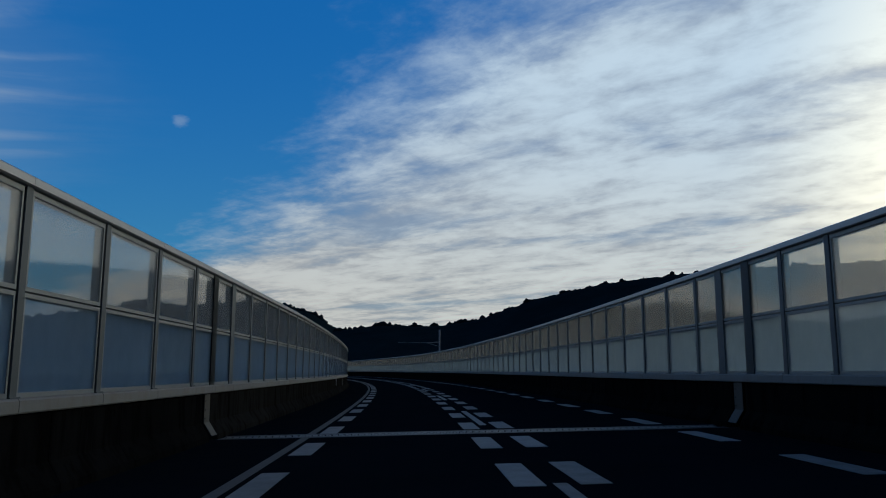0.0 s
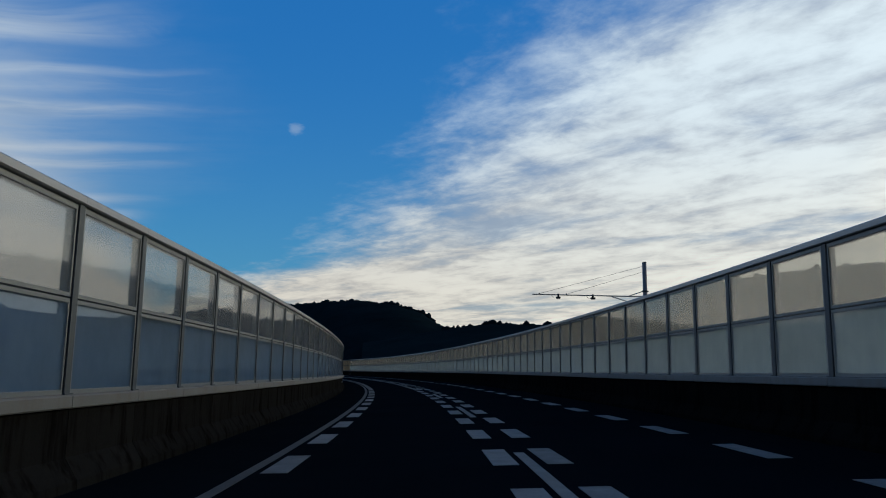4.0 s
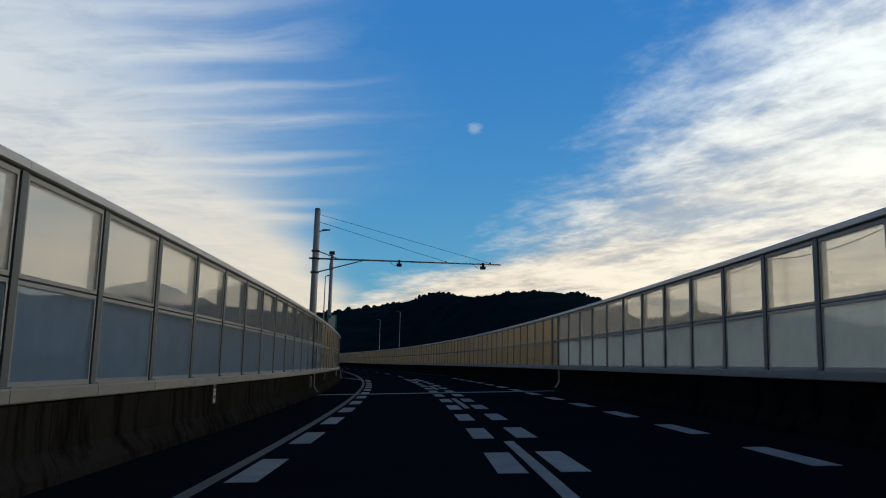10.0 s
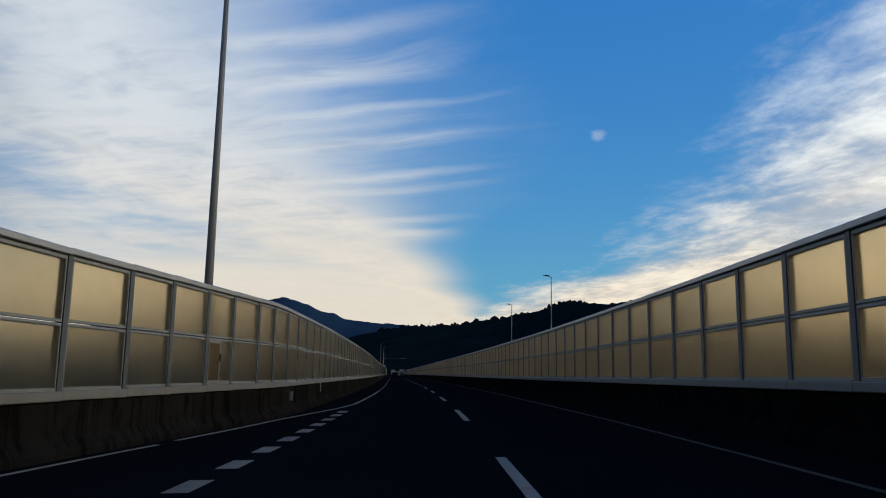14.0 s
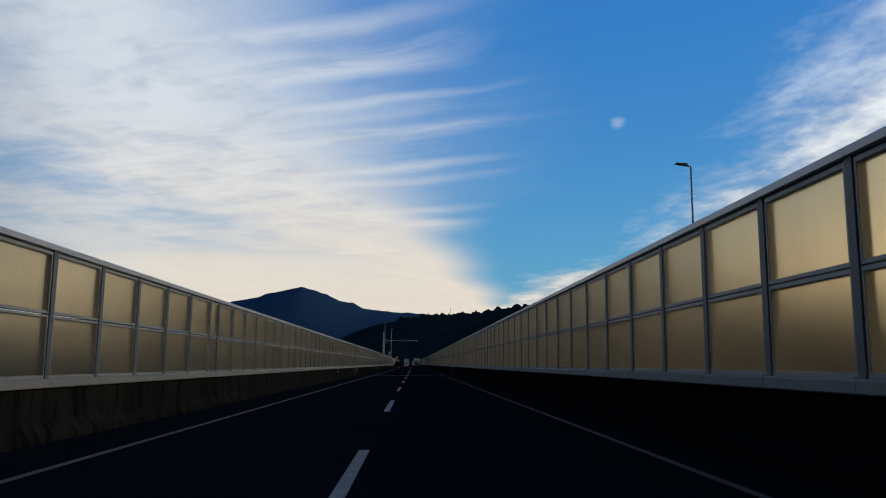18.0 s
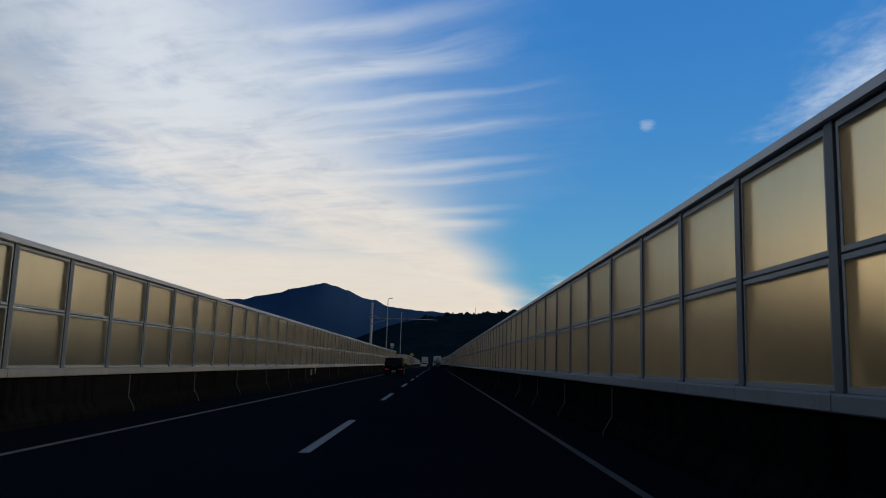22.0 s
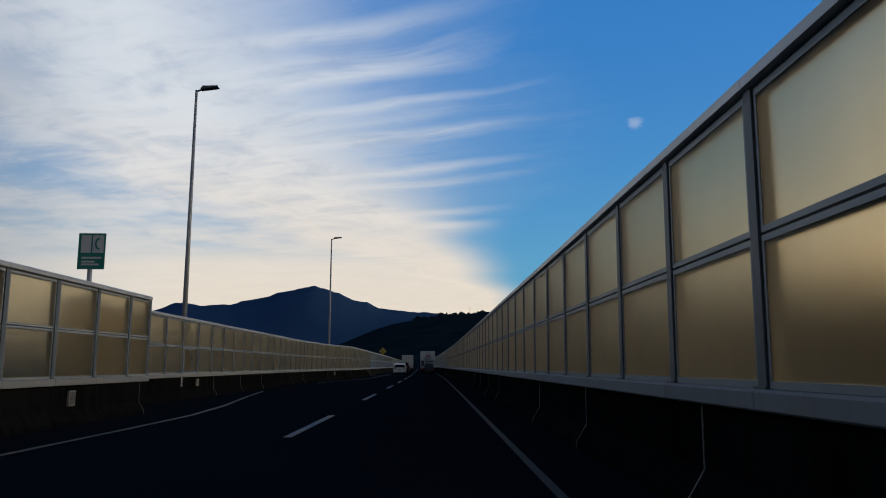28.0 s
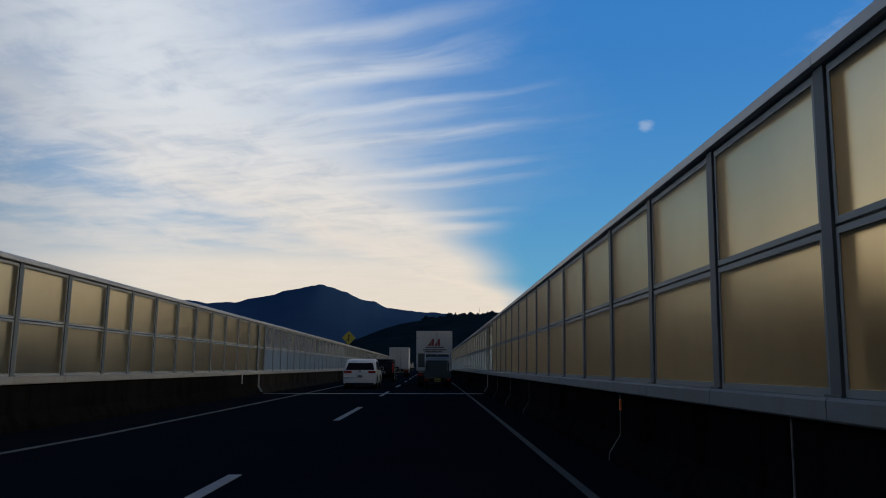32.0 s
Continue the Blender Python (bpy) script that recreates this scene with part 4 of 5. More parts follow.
def flat(outline, y, name, mat, parent):
    bm = bmesh.new()
    prism(bm, outline, y - 0.004, y)
    bmesh.ops.recalc_face_normals(bm, faces=bm.faces)
    return part(name, bm, mat, parent)


top, panel, a, b = green_sign(290.2, -6.0, DECK, 3.72, 4.74, 0.73, "green road sign with a white picture of an emergency bay")
flat([(-0.04, a + 0.12), (0.25, a + 0.12), (0.25, b - 0.06), (-0.04, b - 0.06), (-0.06, b - 0.2), (-0.24, b - 0.3), (-0.26, a + 0.45), (-0.14, a + 0.3), (-0.06, a + 0.27)], -0.0205, "bay_picture", WHITE, panel)
for i in range(4):
    z = a + 0.16 + i * 0.22
    flat([(0.09, z), (0.12, z), (0.12, z + 0.12), (0.09, z + 0.12)], -0.025, "picture_dash", GREEN, panel)
top, panel, a, b = green_sign(635.5, -6.1, DECK, 3.72, 4.64, 0.68, "green road sign with a white telephone picture")
for x0, x1 in ((-0.27, -0.02), (0.02, 0.30)):
    flat([(x0, a + 0.42), (x1, a + 0.42), (x1, b - 0.05), (x0, b - 0.05)], -0.0205, "picture_field", WHITE, panel)
bm = bmesh.new()
pts = [(0.19, 0, b - 0.12), (0.12, 0, b - 0.18), (0.10, 0, b - 0.27), (0.12, 0, b - 0.36), (0.20, 0, b - 0.41)]
for p, q in zip(pts, pts[1:]):
    tube(bm, (p[0], -0.027, p[2]), (q[0], -0.027, q[2]), 0.022, 0.022, 6)
part("handset", bm, GREEN, panel)
for z, x0, x1 in ((a + 0.27, -0.24, 0.26), (a + 0.17, -0.24, 0.1), (a + 0.10, -0.24, 0.2)):
    flat([(x0, z), (x1, z), (x1, z + 0.045), (x0, z + 0.045)], -0.0205, "text_bar", WHITE, panel)

warn = thing("warning_sign", "yellow diamond warning sign with a black merging arrow", "road sign", matrix=on_road(764, -6.06, DECK))
bm = bmesh.new()
tube(bm, (0, 0.06, 0), (0, 0.06, 4.6), 0.045, 0.045, 10)
part("pole", bm, POLE, warn)
zc = 4.05 - DECK
bm = bmesh.new()
prism(bm, [(0, zc - 0.68), (0.68, zc), (0, zc + 0.68), (-0.68, zc)], -0.02, 0.0)
bmesh.ops.recalc_face_normals(bm, faces=bm.faces)
panel = part("panel", bm, YELLOW, warn)
flat([(-0.05, zc - 0.36), (0.05, zc - 0.36), (0.05, zc + 0.2), (0.12, zc + 0.2), (0, zc + 0.4), (-0.12, zc + 0.2), (-0.05, zc + 0.2)], -0.0205, "arrow", BLACK, panel)
flat([(-0.26, zc - 0.32), (-0.17, zc - 0.36), (-0.05, zc - 0.16), (-0.05, zc + 0.0)], -0.0205, "side_arrow", BLACK, panel)


# ---------------------------------------------------------------- small things on the parapets
def on_wall(line, s, side, z):
    """A pose on the parapet's face: x along it, y out towards the road."""
    m, _ = wall_frame(line, s - 0.1, s + 0.1, side)
    return m @ Matrix.Translation((0, 0.052, z))


def marker_plate(line, s, side):
    top = thing("marker_plate", "small white marker plate with dark text bars on the parapet", "marker plate", "marker plates", matrix=on_wall(line, s, side, 0.52))
    bm = bmesh.new()
    box(bm, -0.075, 0.075, 0, 0.012, 0, 0.36)
    plate = part("plate", bm, WHITE, top)
    for z0, z1, wdt in ((0.27, 0.33, 0.05), (0.20, 0.24, 0.045), (0.08, 0.15, 0.05)):
        bm = bmesh.new()
        box(bm, -wdt, wdt, 0.0125, 0.015, z0, z1)
        part("text_bar", bm, DARK, plate)


def wall_box(line, s, side, wdt, hgt, z, mat=COPING):
    top = thing("wall_box", "pale grey metal service box bolted to the parapet", "service box", "service boxes", matrix=on_wall(line, s, side, z))
    bm = bmesh.new()
    box(bm, -wdt / 2, wdt / 2, -0.004, 0.06, 0, hgt)
    bmesh.ops.bevel(bm, geom=bm.edges[:], offset=0.012, segments=1, affect="EDGES")
    part("body", bm, mat, top)
    bm = bmesh.new()
    box(bm, -wdt / 2 + 0.03, wdt / 2 - 0.03, 0.061, 0.068, 0.03, hgt - 0.03)
    part("lid", bm, mat if mat is COVER else SEALANT, top)
    for x in (-wdt / 2 + 0.05, wdt / 2 - 0.05):
        bm = bmesh.new()
        tube(bm, (x, 0.068, hgt / 2), (x, 0.08, hgt / 2), 0.018, 0.014, 6)
        part("bolt", bm, DARK, top)


def joint_cover(line, s, side):
    top = thing("joint_cover", "pale bolted cover plate over the parapet's expansion gap", "cover plate", "joint cover plates", matrix=on_wall(line, s, side, 0.0))
    bm = bmesh.new()
    box(bm, -0.19, 0.19, 0.002, 0.014, 0.34, 0.868)
    part("upper_plate", bm, COVER, top)
    bm = bmesh.new()
    vs = [bm.verts.new(p) for p in ((-0.19, 0.004, 0.34), (0.19, 0.004, 0.34), (0.19, 0.16, 0.10), (-0.19, 0.16, 0.10))]
    ws = [bm.verts.new(p) for p in ((-0.19, 0.016, 0.345), (0.19, 0.016, 0.345), (0.19, 0.172, 0.105), (-0.19, 0.172, 0.105))]
    bm.faces.new(vs), bm.faces.new(ws[::-1])
    for i in range(4):
        bm.faces.new((vs[i], ws[i], ws[(i + 1) % 4], vs[(i + 1) % 4]))
    bmesh.ops.recalc_face_normals(bm, faces=bm.faces)
    part("foot_plate", bm, COVER, top)
    for z in (0.42, 0.58, 0.74, 0.87):
        bm = bmesh.new()
        tube(bm, (0.13, 0.014, z), (0.13, 0.024, z), 0.022, 0.018, 6)
        part("bolt", bm, DARK, top)


for s in (58.8, 158.1, 249.0):
    marker_plate(left_a, s, -1)
for s in (357.3, 478.7, 546.4):
    marker_plate(left_b, s, -1)
for s in (647.3, 719.5):
    marker_plate(left_c, s, -1)
for line, s, wdt, hgt, z in ((left_a, 66.6, 0.28, 0.46, 0.36), (left_a, 264.7, 0.45, 0.42, 0.36), (left_a, 271.6, 0.2, 0.32, 0.52), (left_a, 284.7, 0.2, 0.32, 0.5), (left_b, 305.3, 0.26, 0.3, 0.5), (left_b, 349.5, 0.3, 0.28, 0.42),
                             (left_b, 500.3, 0.3, 0.34, 0.45), (left_b, 544.8, 0.26, 0.34, 0.45), (left_b, 633.7, 0.3, 0.34, 0.42), (left_c, 649.3, 0.3, 0.28, 0.5), (left_c, 689.8, 0.36, 0.3, 0.46)):
    wall_box(line, s, -1, wdt, hgt, z, COVER if s < 280 else COPING)
for j in JOINTS:
    joint_cover(left_a if j < 290 else left_b if j < 600 else left_c, j, -1)
    joint_cover(right_a, j, 1)
for s in (656.75, 697.2):
    top = thing("delineator", "orange road-edge reflector on the parapet", "reflector", "edge reflectors", matrix=on_wall(right_a, s, 1, 0.62))
    bm = bmesh.new()
    box(bm, -0.04, 0.04, 0.03, 0.05, 0.03, 0.18)
    bmesh.ops.bevel(bm, geom=bm.edges[:], offset=0.008, segments=1, affect="EDGES")
    part("reflector", bm, ORANGE, top)
    bm = bmesh.new()
    box(bm, -0.025, 0.025, -0.002, 0.029, 0.05, 0.15)
    part("bracket", bm, DARK, top)

# thin radio masts on the hill
for az, hgt in ((-2.8, 44), (-4.3, 33), (-4.8, 27)):
    r = radians(az)
    p = Vector((EYE_9.x - 3770 * math.sin(r), EYE_9.y + 3770 * math.cos(r), 192))
    bm = bmesh.new()
    tube(bm, (0, 0, 0), (0, 0, hgt + 20), 1.2, 0.6, 6)
    tagged(new("radio_mast", mesh_of(bm, "radio_mast", DARK)), "thin dark radio mast on the hill's crest", "radio mast", "radio masts").location = p

# ---------------------------------------------------------------- vehicles
GLASS = paint("tinted_car_glass", (0.008, 0.009, 0.012), 0.12, 0, 0.02, bump=0.0, spec=0.12)
# White plate made grey: its shade is put into the colour.
PLATE_SHADED = paint("shaded_number_plate_paint", (0.34, 0.36, 0.39), 0.6, 0, 0.06)
RUBBER = paint("tyre_rubber", (0.009, 0.009, 0.009), 0.9, 0, 0.1, spec=0.08)
RIM = paint("alloy_rim", (0.26, 0.26, 0.28), 0.3, 0.8, 0.05, bump=0.0)
CHROME = paint("chrome", (0.6, 0.6, 0.6), 0.15, 1.0, 0.02, bump=0.0)
BODY_BLACK = paint("black_car_paint", (0.002, 0.002, 0.0025), 0.18, 0, 0.05, bump=0.0, coat=0.03, spec=0.08)
BODY_WHITE = paint("white_car_paint", (0.52, 0.54, 0.57), 0.3, 0, 0.03, bump=0.0, coat=0.5)
TRUCK_WHITE = paint("white_truck_panel", (0.36, 0.39, 0.42), 0.5, 0, 0.1, 0.7)
PLASTIC = paint("black_plastic", (0.010, 0.010, 0.011), 0.6, 0, 0.08, spec=0.12)
RED_LENS = paint("red_lens", (0.25, 0.008, 0.008), 0.15, 0, 0.03, bump=0.0)
RED_LIT = lamp_glow("lit_tail_lamp", (1.0, 0.03, 0.05), 1.1)
CLEAR_LENS = paint("clear_lens", (0.35, 0.35, 0.36), 0.15, 0, 0.03, bump=0.0)
RED_PRINT = paint("red_print", (0.16, 0.022, 0.035), 0.5, 0, 0.1)
TEAL = paint("dark_teal_print", (0.014, 0.034, 0.042), 0.4, 0, 0.25, 1.5)
NAVY = paint("dark_print", (0.03, 0.035, 0.05), 0.5, 0, 0.1)


def side_prism(bm, outline, x0, x1, taper=0.0, belt=1.0):
    """An outline in y, z drawn across x; above the belt it leans in."""
    a = [bm.verts.new((x0, y, z)) for y, z in outline]
    b = [bm.verts.new((x1, y, z)) for y, z in outline]
    n = len(outline)
    for i in range(n):
        bm.faces.new((a[i], a[(i + 1) % n], b[(i + 1) % n], b[i]))
    bm.faces.new(a[::-1])
    bm.faces.new(b)
    bmesh.ops.recalc_face_normals(bm, faces=bm.faces)
    bmesh.ops.bevel(bm, geom=bm.edges[:], offset=0.05, segments=2, affect="EDGES")
    for vtx in bm.verts:
        if vtx.co.z > belt:
            vtx.co.x *= 1 - taper * (vtx.co.z - belt)
    for f in bm.faces:
        f.smooth = f.calc_area() < 0.12


def slab(bm, pts, thick):
    """A thin plate over four corners."""
    p = [Vector(q) for q in pts]
    nrm = (p[1] - p[0]).cross(p[3] - p[0]).normalized() * thick
    a = [bm.verts.new(q) for q in p]
    b = [bm.verts.new(q + nrm) for q in p]
    bm.faces.new(a[::-1]), bm.faces.new(b)
    for i in range(4):
        bm.faces.new((a[i], a[(i + 1) % 4], b[(i + 1) % 4], b[i]))
    bmesh.ops.recalc_face_normals(bm, faces=bm.faces)


def wheel(parent, x, y, r, wdt=0.19, rim=RIM):
    s = 1 if x > 0 else -1
    bm = bmesh.new()
    n = 22
    prof = [(0, r - 0.03), (0.03, r), (wdt - 0.03, r), (wdt, r - 0.03), (wdt, r * 0.62), (0, r * 0.62)]
    rings = [[bm.verts.new((x - s * a, y + q * math.cos(6.28319 * i / n), r + q * math.sin(6.28319 * i / n))) for i in range(n)] for a, q in prof]
    for k in range(len(prof)):
        for i in range(n):
            f = bm.faces.new((rings[k][i], rings[k][(i + 1) % n], rings[(k + 1) % len(prof)][(i + 1) % n], rings[(k + 1) % len(prof)][i]))
            f.smooth = True
    bmesh.ops.recalc_face_normals(bm, faces=bm.faces)
    wh = part("wheel", bm, RUBBER, parent)
    bm = bmesh.new()
    tube(bm, (x - s * 0.10, y, r), (x - s * 0.025, y, r), r * 0.62, r * 0.60, 20)
    for i in range(6):
        a = 6.28319 * i / 6
        c, d = math.cos(a), math.sin(a)
        tube(bm, (x - s * 0.02, y + 0.04 * c, r + 0.04 * d), (x - s * 0.015, y + r * 0.55 * c, r + r * 0.55 * d), 0.028, 0.022, 6)
    part("rim", bm, rim, wh)


def car(name, label, s, o, outline, width, belt, paint_of, rear, sides, wheels_at, r, lamp, plate_z, front, turn=0.0, taper=0.10, lit=False):
    """A car from its side outline; rear: the back window's (y, z) below and above; sides: windows as (y0, y1, z0, z1); lamp: (x, y, z0, z1, w)."""
    top = thing(name, label, "car", matrix=on_road(s, o, 0.0, turn, True))
    hw = width / 2
    bm = bmesh.new()
    side_prism(bm, outline, -hw, hw, taper, belt)
    body = part("body", bm, paint_of, top)
    lean = lambda z: hw * (1 - taper * max(0.0, z - belt))
    (y0, z0), (y1, z1) = rear
    bm = bmesh.new()
    slab(bm, [(-lean(z0) + 0.13, y0 - 0.004, z0), (lean(z0) - 0.13, y0 - 0.004, z0), (lean(z1) - 0.15, y1 - 0.004, z1), (-lean(z1) + 0.15, y1 - 0.004, z1)], 0.012)
    part("rear_window", bm, GLASS, top)
    (y0, z0), (y1, z1) = front
    bm = bmesh.new()
    slab(bm, [(lean(z0) - 0.10, y0 + 0.004, z0), (-lean(z0) + 0.10, y0 + 0.004, z0), (-lean(z1) + 0.12, y1 + 0.004, z1), (lean(z1) - 0.12, y1 + 0.004, z1)], 0.012)
    part("windscreen", bm, GLASS, top)
    for sg in (-1, 1):
        for a, b, c, d in sides:
            bm = bmesh.new()
            p = [(sg * (lean(c) + 0.002), a, c), (sg * (lean(c) + 0.002), b, c), (sg * (lean(d) + 0.002), b - 0.08, d), (sg * (lean(d) + 0.002), a + 0.04, d)]
            slab(bm, p if sg > 0 else p[::-1], 0.008)
            win = part("side_window", bm, GLASS, top)
            bm = bmesh.new()
            box(bm, *sorted((sg * (lean(d) - 0.01), sg * (lean(d) + 0.05))), a + 0.05, b - 0.1, d - 0.02, d + 0.03)
            part("rain_visor", bm, PLASTIC, win)
            bm = bmesh.new()
            box(bm, *sorted((sg * hw, sg * (hw + 0.025))), a + 0.02, a + 0.2, c - 0.14, c - 0.10)
            part("door_handle", bm, paint_of, top)
        lx, ly, l0, l1, lw = lamp
        bm = bmesh.new()
        box(bm, *sorted((sg * lx, sg * (lx - lw))), ly - 0.02, ly + 0.1, l0, l1)
        bmesh.ops.bevel(bm, geom=bm.edges[:], offset=0.012, segments=1, affect="EDGES")
        tl = part("tail_lamp", bm, RED_LENS, top)
        if lit:
            bm = bmesh.new()
            box(bm, *sorted((sg * (lx - 0.01), sg * (lx - min(lw, 0.085)))), ly - 0.026, ly - 0.02, l0 + 0.015, l1 - 0.015)
            part("lit_bulb", bm, RED_LIT, tl, "glowing red lamp")
            bm = bmesh.new()
            box(bm, *sorted((sg * (lx - 0.2), sg * (lx - 0.36))), ly - 0.026, ly - 0.006, l0 + 0.02, l1 - 0.02)
            part("reversing_lens", bm, CLEAR_LENS, top)
        bm = bmesh.new()
        ym = front[0][0] - 0.15
        box(bm, *sorted((sg * (hw + 0.02), sg * (hw + 0.22))), ym - 0.04, ym + 0.08, belt + 0.02, belt + 0.20)
        bmesh.ops.bevel(bm, geom=bm.edges[:], offset=0.03, segments=2, affect="EDGES")
        mir = part("door_mirror", bm, paint_of, top)
        bm = bmesh.new()
        box(bm, *sorted((sg * (hw + 0.04), sg * (hw + 0.20))), ym - 0.046, ym - 0.041, belt + 0.04, belt + 0.18)
        part("mirror_glass", bm, GLASS, mir)
        bm = bmesh.new()
        box(bm, *sorted((sg * (hw - 0.06), sg * (hw + 0.03))), ym - 0.02, ym + 0.04, belt + 0.03, belt + 0.09)
        part("mirror_arm", bm, PLASTIC, mir)
        for wy in wheels_at:
            bm = bmesh.new()
            tube(bm, (sg * (hw - 0.23), wy, r), (sg * (hw + 0.004), wy, r), r + 0.07, r + 0.07, 22)
            part("wheel_arch", bm, PLASTIC, top)
            wheel(top, sg * (hw + 0.02), wy, r)
    bm = bmesh.new()
    box(bm, -hw + 0.04, hw - 0.04, -0.05, 0.12, 0.26, 0.56)
    bmesh.ops.bevel(bm, geom=bm.edges[:], offset=0.04, segments=2, affect="EDGES")
    part("rear_bumper", bm, paint_of, top)
    bm = bmesh.new()
    box(bm, -hw + 0.12, hw - 0.12, -0.066, 0.0, 0.20, 0.34)
    part("lower_valance", bm, PLASTIC, top)
    bm = bmesh.new()
    box(bm, -0.17, 0.17, -0.062, -0.052, plate_z, plate_z + 0.165)
    pl = part("number_plate", bm, PLATE_SHADED, top)
    for x0, x1, a, b in ((-0.06, 0.06, 0.115, 0.145), (-0.14, -0.10, 0.03, 0.07), (-0.08, 0.14, 0.025, 0.095)):
        bm = bmesh.new()
        box(bm, x0, x1, -0.066, -0.0625, plate_z + a, plate_z + b)
        part("text_bar", bm, NAVY, pl)
    bm = bmesh.new()
    tube(bm, (0, -0.03 + outline[2][0], belt - 0.05), (0, outline[2][0] + 0.02, belt - 0.05), 0.05, 0.05, 14)
    part("badge", bm, CHROME, top)
    bm = bmesh.new()
    tube(bm, (0.05, rear[0][0] - 0.02, rear[0][1] + 0.04), (0.42, rear[0][0] - 0.02, rear[0][1] + 0.10), 0.012, 0.008, 6)
    part("rear_wiper", bm, PLASTIC, top)
    return top


BOXY = [(0.06, 0.27), (0.0, 0.55), (0.0, 0.95), (0.07, 1.58), (0.22, 1.70), (2.5, 1.71), (2.85, 1.62), (3.2, 1.08), (3.8, 0.96), (3.92, 0.62), (3.86, 0.27)]
car("boxy_car", "black boxy hatchback with lit red tail lamps in the near lane", 572.3, -2.18, BOXY, 1.72, 1.0, BODY_BLACK, ((0.005, 1.0), (0.062, 1.46)), ((1.0, 1.75, 1.02, 1.46), (1.85, 2.75, 1.02, 1.46)), (0.62, 3.15), 0.31, (0.80, -0.045, 0.60, 0.68, 0.42), 0.36, ((3.14, 1.12), (2.86, 1.54)), lit=True)
SUV = [(0.06, 0.30), (0.0, 0.62), (0.06, 0.98), (0.50, 1.50), (0.72, 1.62), (2.5, 1.68), (3.25, 1.12), (4.35, 1.0), (4.6, 0.72), (4.55, 0.30)]
car("sport_utility_car", "white sport utility car on the lane ahead", 730.5, -1.85, SUV, 1.84, 1.02, BODY_WHITE, ((0.10, 1.04), (0.44, 1.43)), ((0.95, 1.75, 1.06, 1.48), (1.85, 2.85, 1.06, 1.48)), (0.85, 3.6), 0.35, (0.88, 0.0, 0.88, 1.0, 0.42), 0.62, ((3.2, 1.15), (2.62, 1.60)), taper=0.24)
MINI = [(0.05, 0.28), (0.0, 0.6), (0.03, 1.0), (0.16, 1.68), (0.35, 1.84), (3.0, 1.86), (3.9, 1.12), (4.55, 0.98), (4.7, 0.65), (4.65, 0.28)]
car("minivan", "black minivan driving ahead", 750.5, -1.75, MINI, 1.72, 1.05, BODY_BLACK, ((0.035, 1.08), (0.14, 1.6)), ((0.6, 1.5, 1.08, 1.6), (1.6, 2.6, 1.08, 1.6)), (0.8, 3.6), 0.33, (0.82, -0.02, 0.75, 1.5, 0.12), 0.70, ((3.85, 1.16), (3.1, 1.78)))
KEI = [(0.04, 0.30), (0.0, 0.6), (0.02, 1.0), (0.10, 1.75), (0.22, 1.87), (2.75, 1.88), (3.2, 1.05), (3.36, 0.9), (3.4, 0.6), (3.36, 0.30)]
car("small_van", "small white van far ahead in the overtaking lane", 796.0, 2.2, KEI, 1.48, 1.0, BODY_WHITE, ((0.024, 1.05), (0.09, 1.62)), ((0.5, 1.3, 1.05, 1.6), (1.4, 2.4, 1.05, 1.6)), (0.55, 2.85), 0.28, (0.70, -0.02, 0.62, 0.95, 0.10), 0.42, ((3.16, 1.1), (2.8, 1.78)))


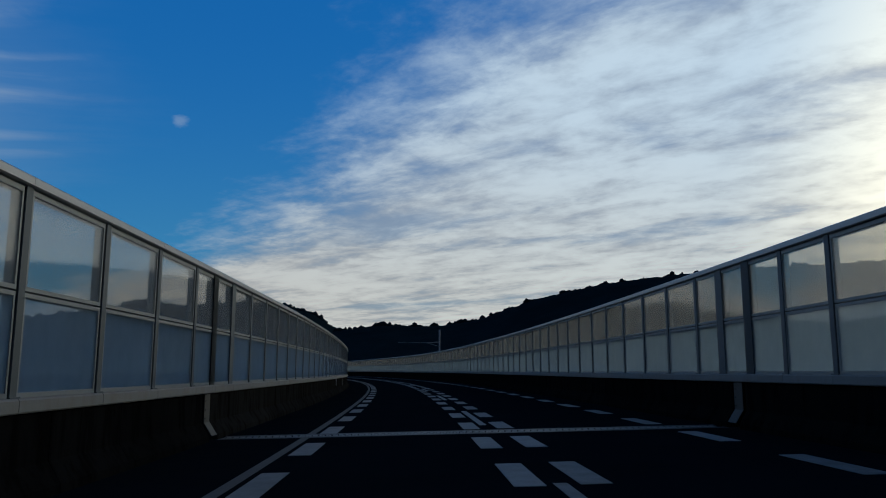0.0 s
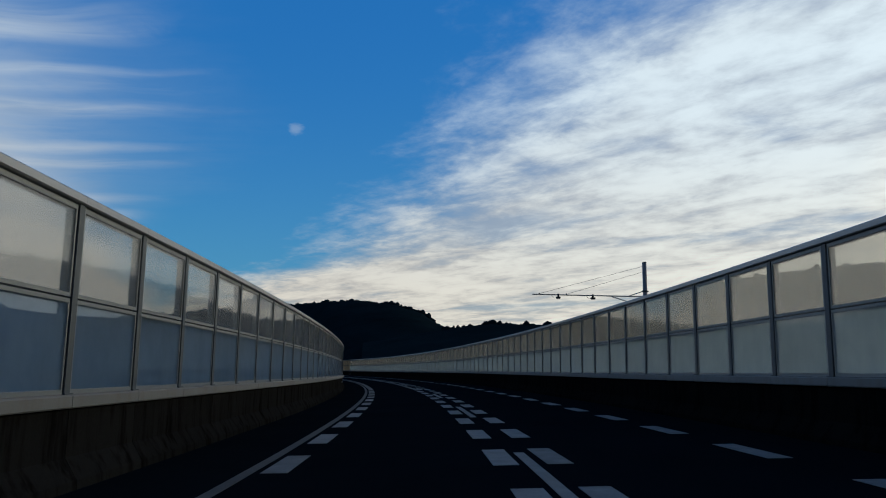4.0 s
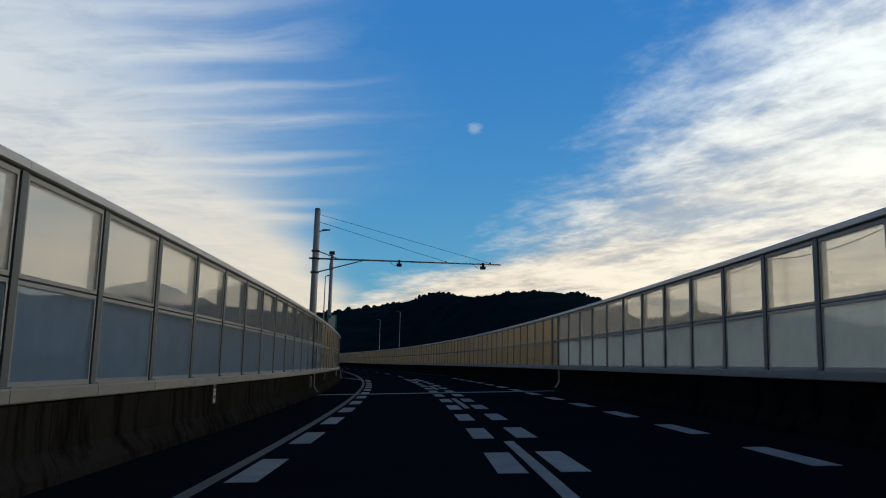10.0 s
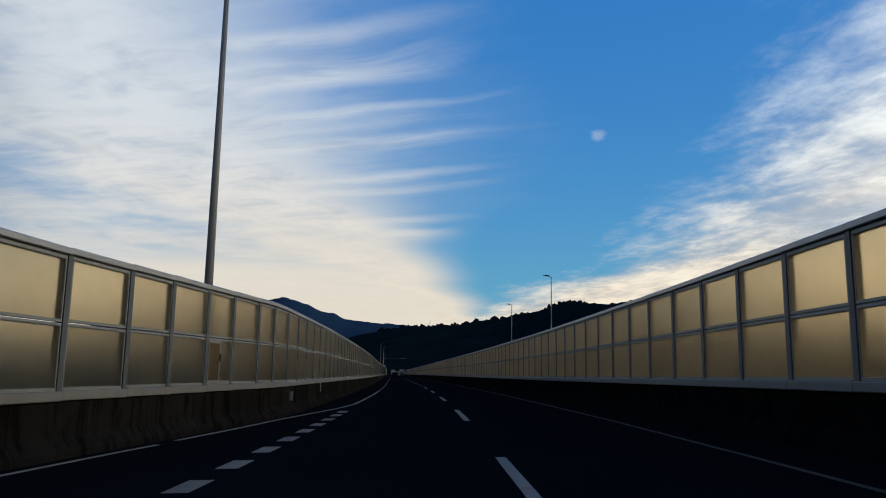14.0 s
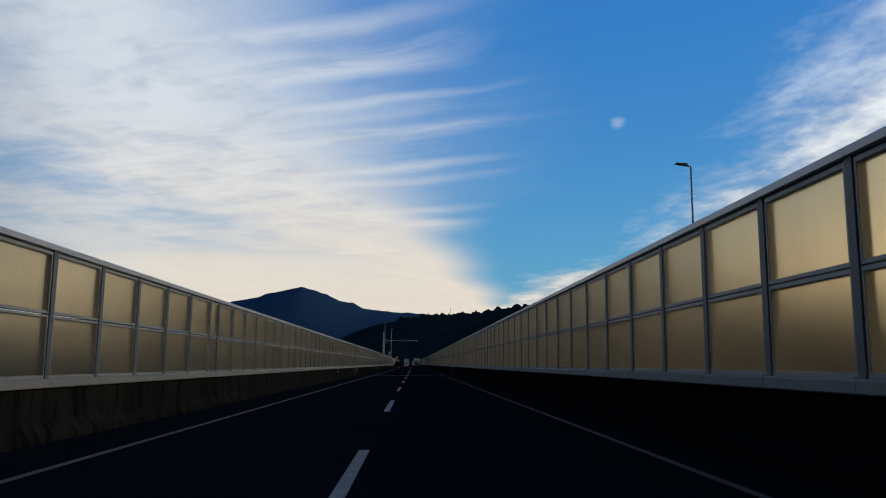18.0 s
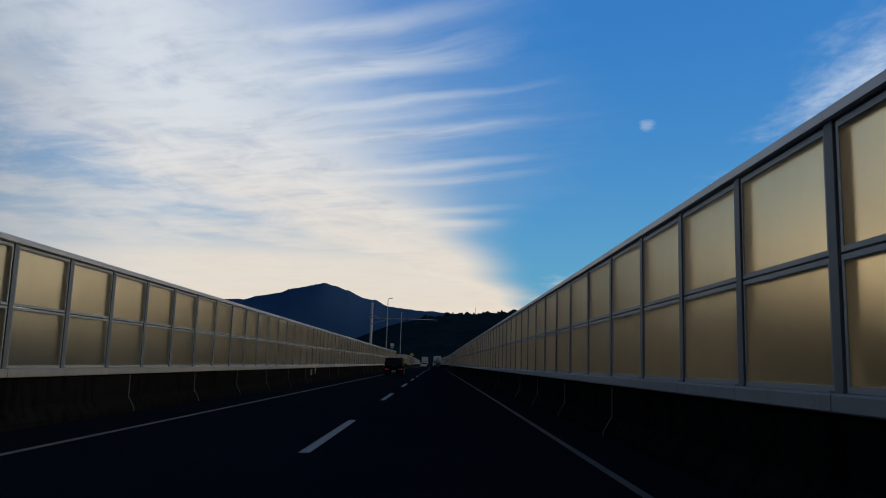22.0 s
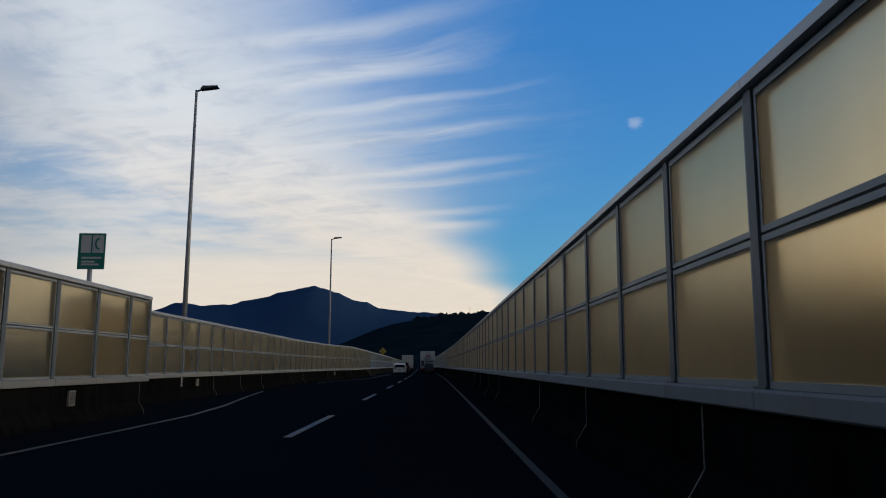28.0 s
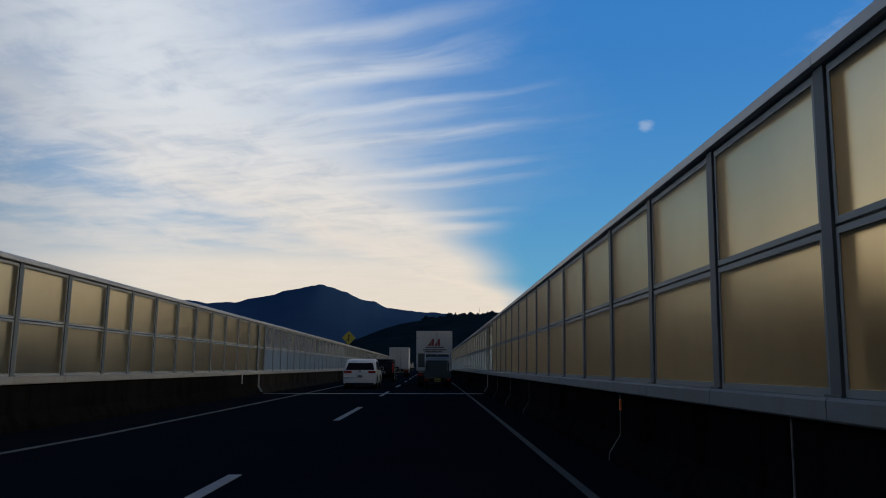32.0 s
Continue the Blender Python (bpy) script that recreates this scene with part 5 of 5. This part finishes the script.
def box_truck(label, s, o, width, height, length, printed):
    top = thing("box_truck", label, "truck", "box trucks ahead", matrix=on_road(s, o, lean=True))
    hw = width / 2
    bm = bmesh.new()
    box(bm, -hw, hw, 0.0, length, 0.98, height)
    bmesh.ops.bevel(bm, geom=bm.edges[:], offset=0.025, segments=1, affect="EDGES")
    cargo = part("cargo_box", bm, TRUCK_WHITE, top)
    for sg in (-1, 1):
        bm = bmesh.new()
        box(bm, *sorted((sg * 0.012, sg * (hw - 0.05))), -0.02, -0.002, 1.06, height - 0.08)
        part("rear_door", bm, TRUCK_WHITE, cargo)
        for z in (1.3, 2.0, height - 0.5):
            bm = bmesh.new()
            box(bm, *sorted((sg * (hw - 0.14), sg * (hw - 0.02))), -0.04, -0.021, z, z + 0.06)
            part("hinge", bm, STEEL, cargo)
        bm = bmesh.new()
        tube(bm, (sg * 0.2, -0.04, 1.0), (sg * 0.2, -0.04, height - 0.1), 0.016, 0.016, 6)
        part("lock_bar", bm, STEEL, cargo)
        bm = bmesh.new()
        box(bm, *sorted((sg * (hw - 0.1), sg * (hw - 0.42))), -0.06, 0.04, 0.68, 0.82)
        part("tail_lamp", bm, RED_LENS, top)
        bm = bmesh.new()
        box(bm, *sorted((sg * (hw - 0.08), sg * (hw - 0.5))), 0.35, 0.37, 0.25, 0.85)
        part("mud_flap", bm, PLASTIC, top)
        for y in (0.85, length + 1.0):
            wheel(top, sg * (hw - 0.06), y, 0.42, 0.5 if y < 2 else 0.24)
        bm = bmesh.new()
        box(bm, *sorted((sg * 0.3, sg * 0.4)), 0.1, length + 1.4, 0.62, 0.975)
        part("chassis_rail", bm, PLASTIC, top)
        bm = bmesh.new()
        box(bm, *sorted((sg * (hw - 0.02), sg * (hw + 0.2))), length + 1.55, length + 1.65, 1.6, 2.0)
        part("door_mirror", bm, PLASTIC, top)
    bm = bmesh.new()
    box(bm, -hw + 0.06, hw - 0.06, -0.05, 0.06, 0.42, 0.56)
    part("rear_bar", bm, PLASTIC, top)
    bm = bmesh.new()
    side_prism(bm, [(length + 0.15, 0.55), (length + 0.15, 2.35), (length + 1.3, 2.4), (length + 1.75, 1.5), (length + 1.8, 0.45), (length + 0.6, 0.45)], -hw + 0.06, hw - 0.06)
    part("cab", bm, BODY_WHITE, top)
    bm = bmesh.new()
    box(bm, -0.17, 0.17, -0.075, -0.052, 0.58, 0.74)
    pl = part("number_plate", bm, PLATE_SHADED, top)
    bm = bmesh.new()
    box(bm, -0.13, 0.13, -0.08, -0.0755, 0.61, 0.68)
    part("text_bar", bm, NAVY, pl)
    if printed:
        for x0, x1, lean, nm in ((-0.42, -0.02, 0.30, "red_shape"), (0.02, 0.36, 0.26, "red_shape")):
            bm = bmesh.new()
            prism(bm, [(x0, 2.52), (x1, 2.52), (x1, 2.96), (x1 - 0.08, 2.98)], -0.030, -0.021)
            bmesh.ops.recalc_face_normals(bm, faces=bm.faces)
            part(nm, bm, RED_PRINT, cargo, "dark red slanted shape")
        for z, x0, x1 in ((2.40, -0.55, 0.6), (2.24, -0.7, 0.75), (2.12, -0.6, 0.5)):
            bm = bmesh.new()
            box(bm, x0, x1, -0.030, -0.021, z, z + 0.07)
            part("text_bar", bm, NAVY, cargo)
        bm = bmesh.new()
        box(bm, -hw + 0.12, hw - 0.12, -0.028, -0.0205, 1.2, 2.05)
        part("printed_panel", bm, TEAL, cargo, "dark teal printed panel")
    return top


box_truck("white box truck with red and dark print on its doors", 735.6, 2.3, 2.25, 3.45, 5.6, True)
box_truck("plain white box truck far ahead", 779.0, -0.6 - 1.0, 2.3, 3.5, 6.5, False)

# a small flatbed truck close behind the box truck
CAB_GREY = paint("grey_cab_paint", (0.10, 0.12, 0.14), 0.4, 0, 0.06, bump=0.0)
flatbed = thing("flatbed_truck", "small grey flatbed truck with a dark covered load", "truck", matrix=on_road(729.0, 2.45, lean=True))
bm = bmesh.new()
box(bm, -0.70, 0.70, 0.0, 1.95, 0.62, 0.72)
part("bed", bm, STEEL, flatbed)
for x0, x1, y0, y1 in ((-0.72, 0.72, -0.03, 0.0), (-0.74, -0.71, 0.0, 1.95), (0.71, 0.74, 0.0, 1.95)):
    bm = bmesh.new()
    box(bm, x0, x1, y0, y1, 0.64, 0.98)
    part("side_board", bm, TEAL, flatbed)
bm = bmesh.new()
box(bm, -0.64, 0.64, 0.08, 1.85, 0.73, 1.55)
bmesh.ops.bevel(bm, geom=bm.edges[:], offset=0.12, segments=3, affect="EDGES")
part("covered_load", bm, TEAL, flatbed, "dark teal covered load")
for x in (-0.68, 0.68):
    bm = bmesh.new()
    tube(bm, (x, 1.98, 0.7), (x, 1.98, 1.95), 0.025, 0.025, 8)
    part("rack_post", bm, TRUCK_WHITE, flatbed)
    bm = bmesh.new()
    box(bm, *sorted((x, x * 0.72)), -0.05, -0.03, 0.50, 0.60)
    part("tail_lamp", bm, RED_LENS, flatbed)
for z in (1.6, 1.95):
    bm = bmesh.new()
    tube(bm, (-0.7, 1.98, z), (0.7, 1.98, z), 0.025, 0.025, 8)
    part("rack_bar", bm, TRUCK_WHITE, flatbed)
bm = bmesh.new()
side_prism(bm, [(2.02, 0.5), (2.02, 1.66), (2.2, 1.77), (2.75, 1.77), (3.2, 1.1), (3.3, 0.9), (3.3, 0.35), (2.3, 0.35)], -0.73, 0.73, 0.08, 1.0)
part("cab", bm, CAB_GREY, flatbed)
bm = bmesh.new()
slab(bm, [(-0.55, 2.015, 1.15), (0.55, 2.015, 1.15), (0.52, 2.015, 1.58), (-0.52, 2.015, 1.58)], 0.012)
part("cab_rear_window", bm, GLASS, flatbed)
bm = bmesh.new()
box(bm, -0.165, 0.165, -0.05, -0.032, 0.44, 0.60)
pl = part("number_plate", bm, YELLOW, flatbed)
bm = bmesh.new()
box(bm, -0.12, 0.12, -0.055, -0.0505, 0.47, 0.54)
part("text_bar", bm, NAVY, pl)
bm = bmesh.new()
box(bm, -0.4, 0.4, 0.1, 3.0, 0.40, 0.615)
part("chassis", bm, PLASTIC, flatbed)
for x in (-0.70, 0.70):
    for y in (0.55, 2.75):
        wheel(flatbed, x, y, 0.27, 0.16, STEEL)


# ---------------------------------------------------------------- cables hung behind the clear screens
def hung_cable(line, side, s0, s1):
    bm = bmesh.new()
    out = 0.16 * side
    n = round((s1 - s0) / 0.5)
    rng = random.Random(int(s0))
    sag = [rng.uniform(0.03, 0.16) for _ in range(n)]
    last = None
    for i in range(n + 1):
        s = s0 + (s1 - s0) * i / n
        k = (s - s0) % 4.0 / 4.0
        z = TOP - 0.17 - sag[int((s - s0) / 4.0)] * 4 * k * (1 - k)
        p = at(s, line(s) + out, z)
        if last is not None:
            tube(bm, last, p, 0.011, 0.011, 5)
        last = p
    tagged(new("hung_cable", mesh_of(bm, "hung_cable", DARK)), "thin dark cable sagging behind the clear screens", "cable", "cables behind the screens")


hung_cable(left_a, -1, 140.0, 176.0)
hung_cable(right_a, 1, 232.0, 264.0)
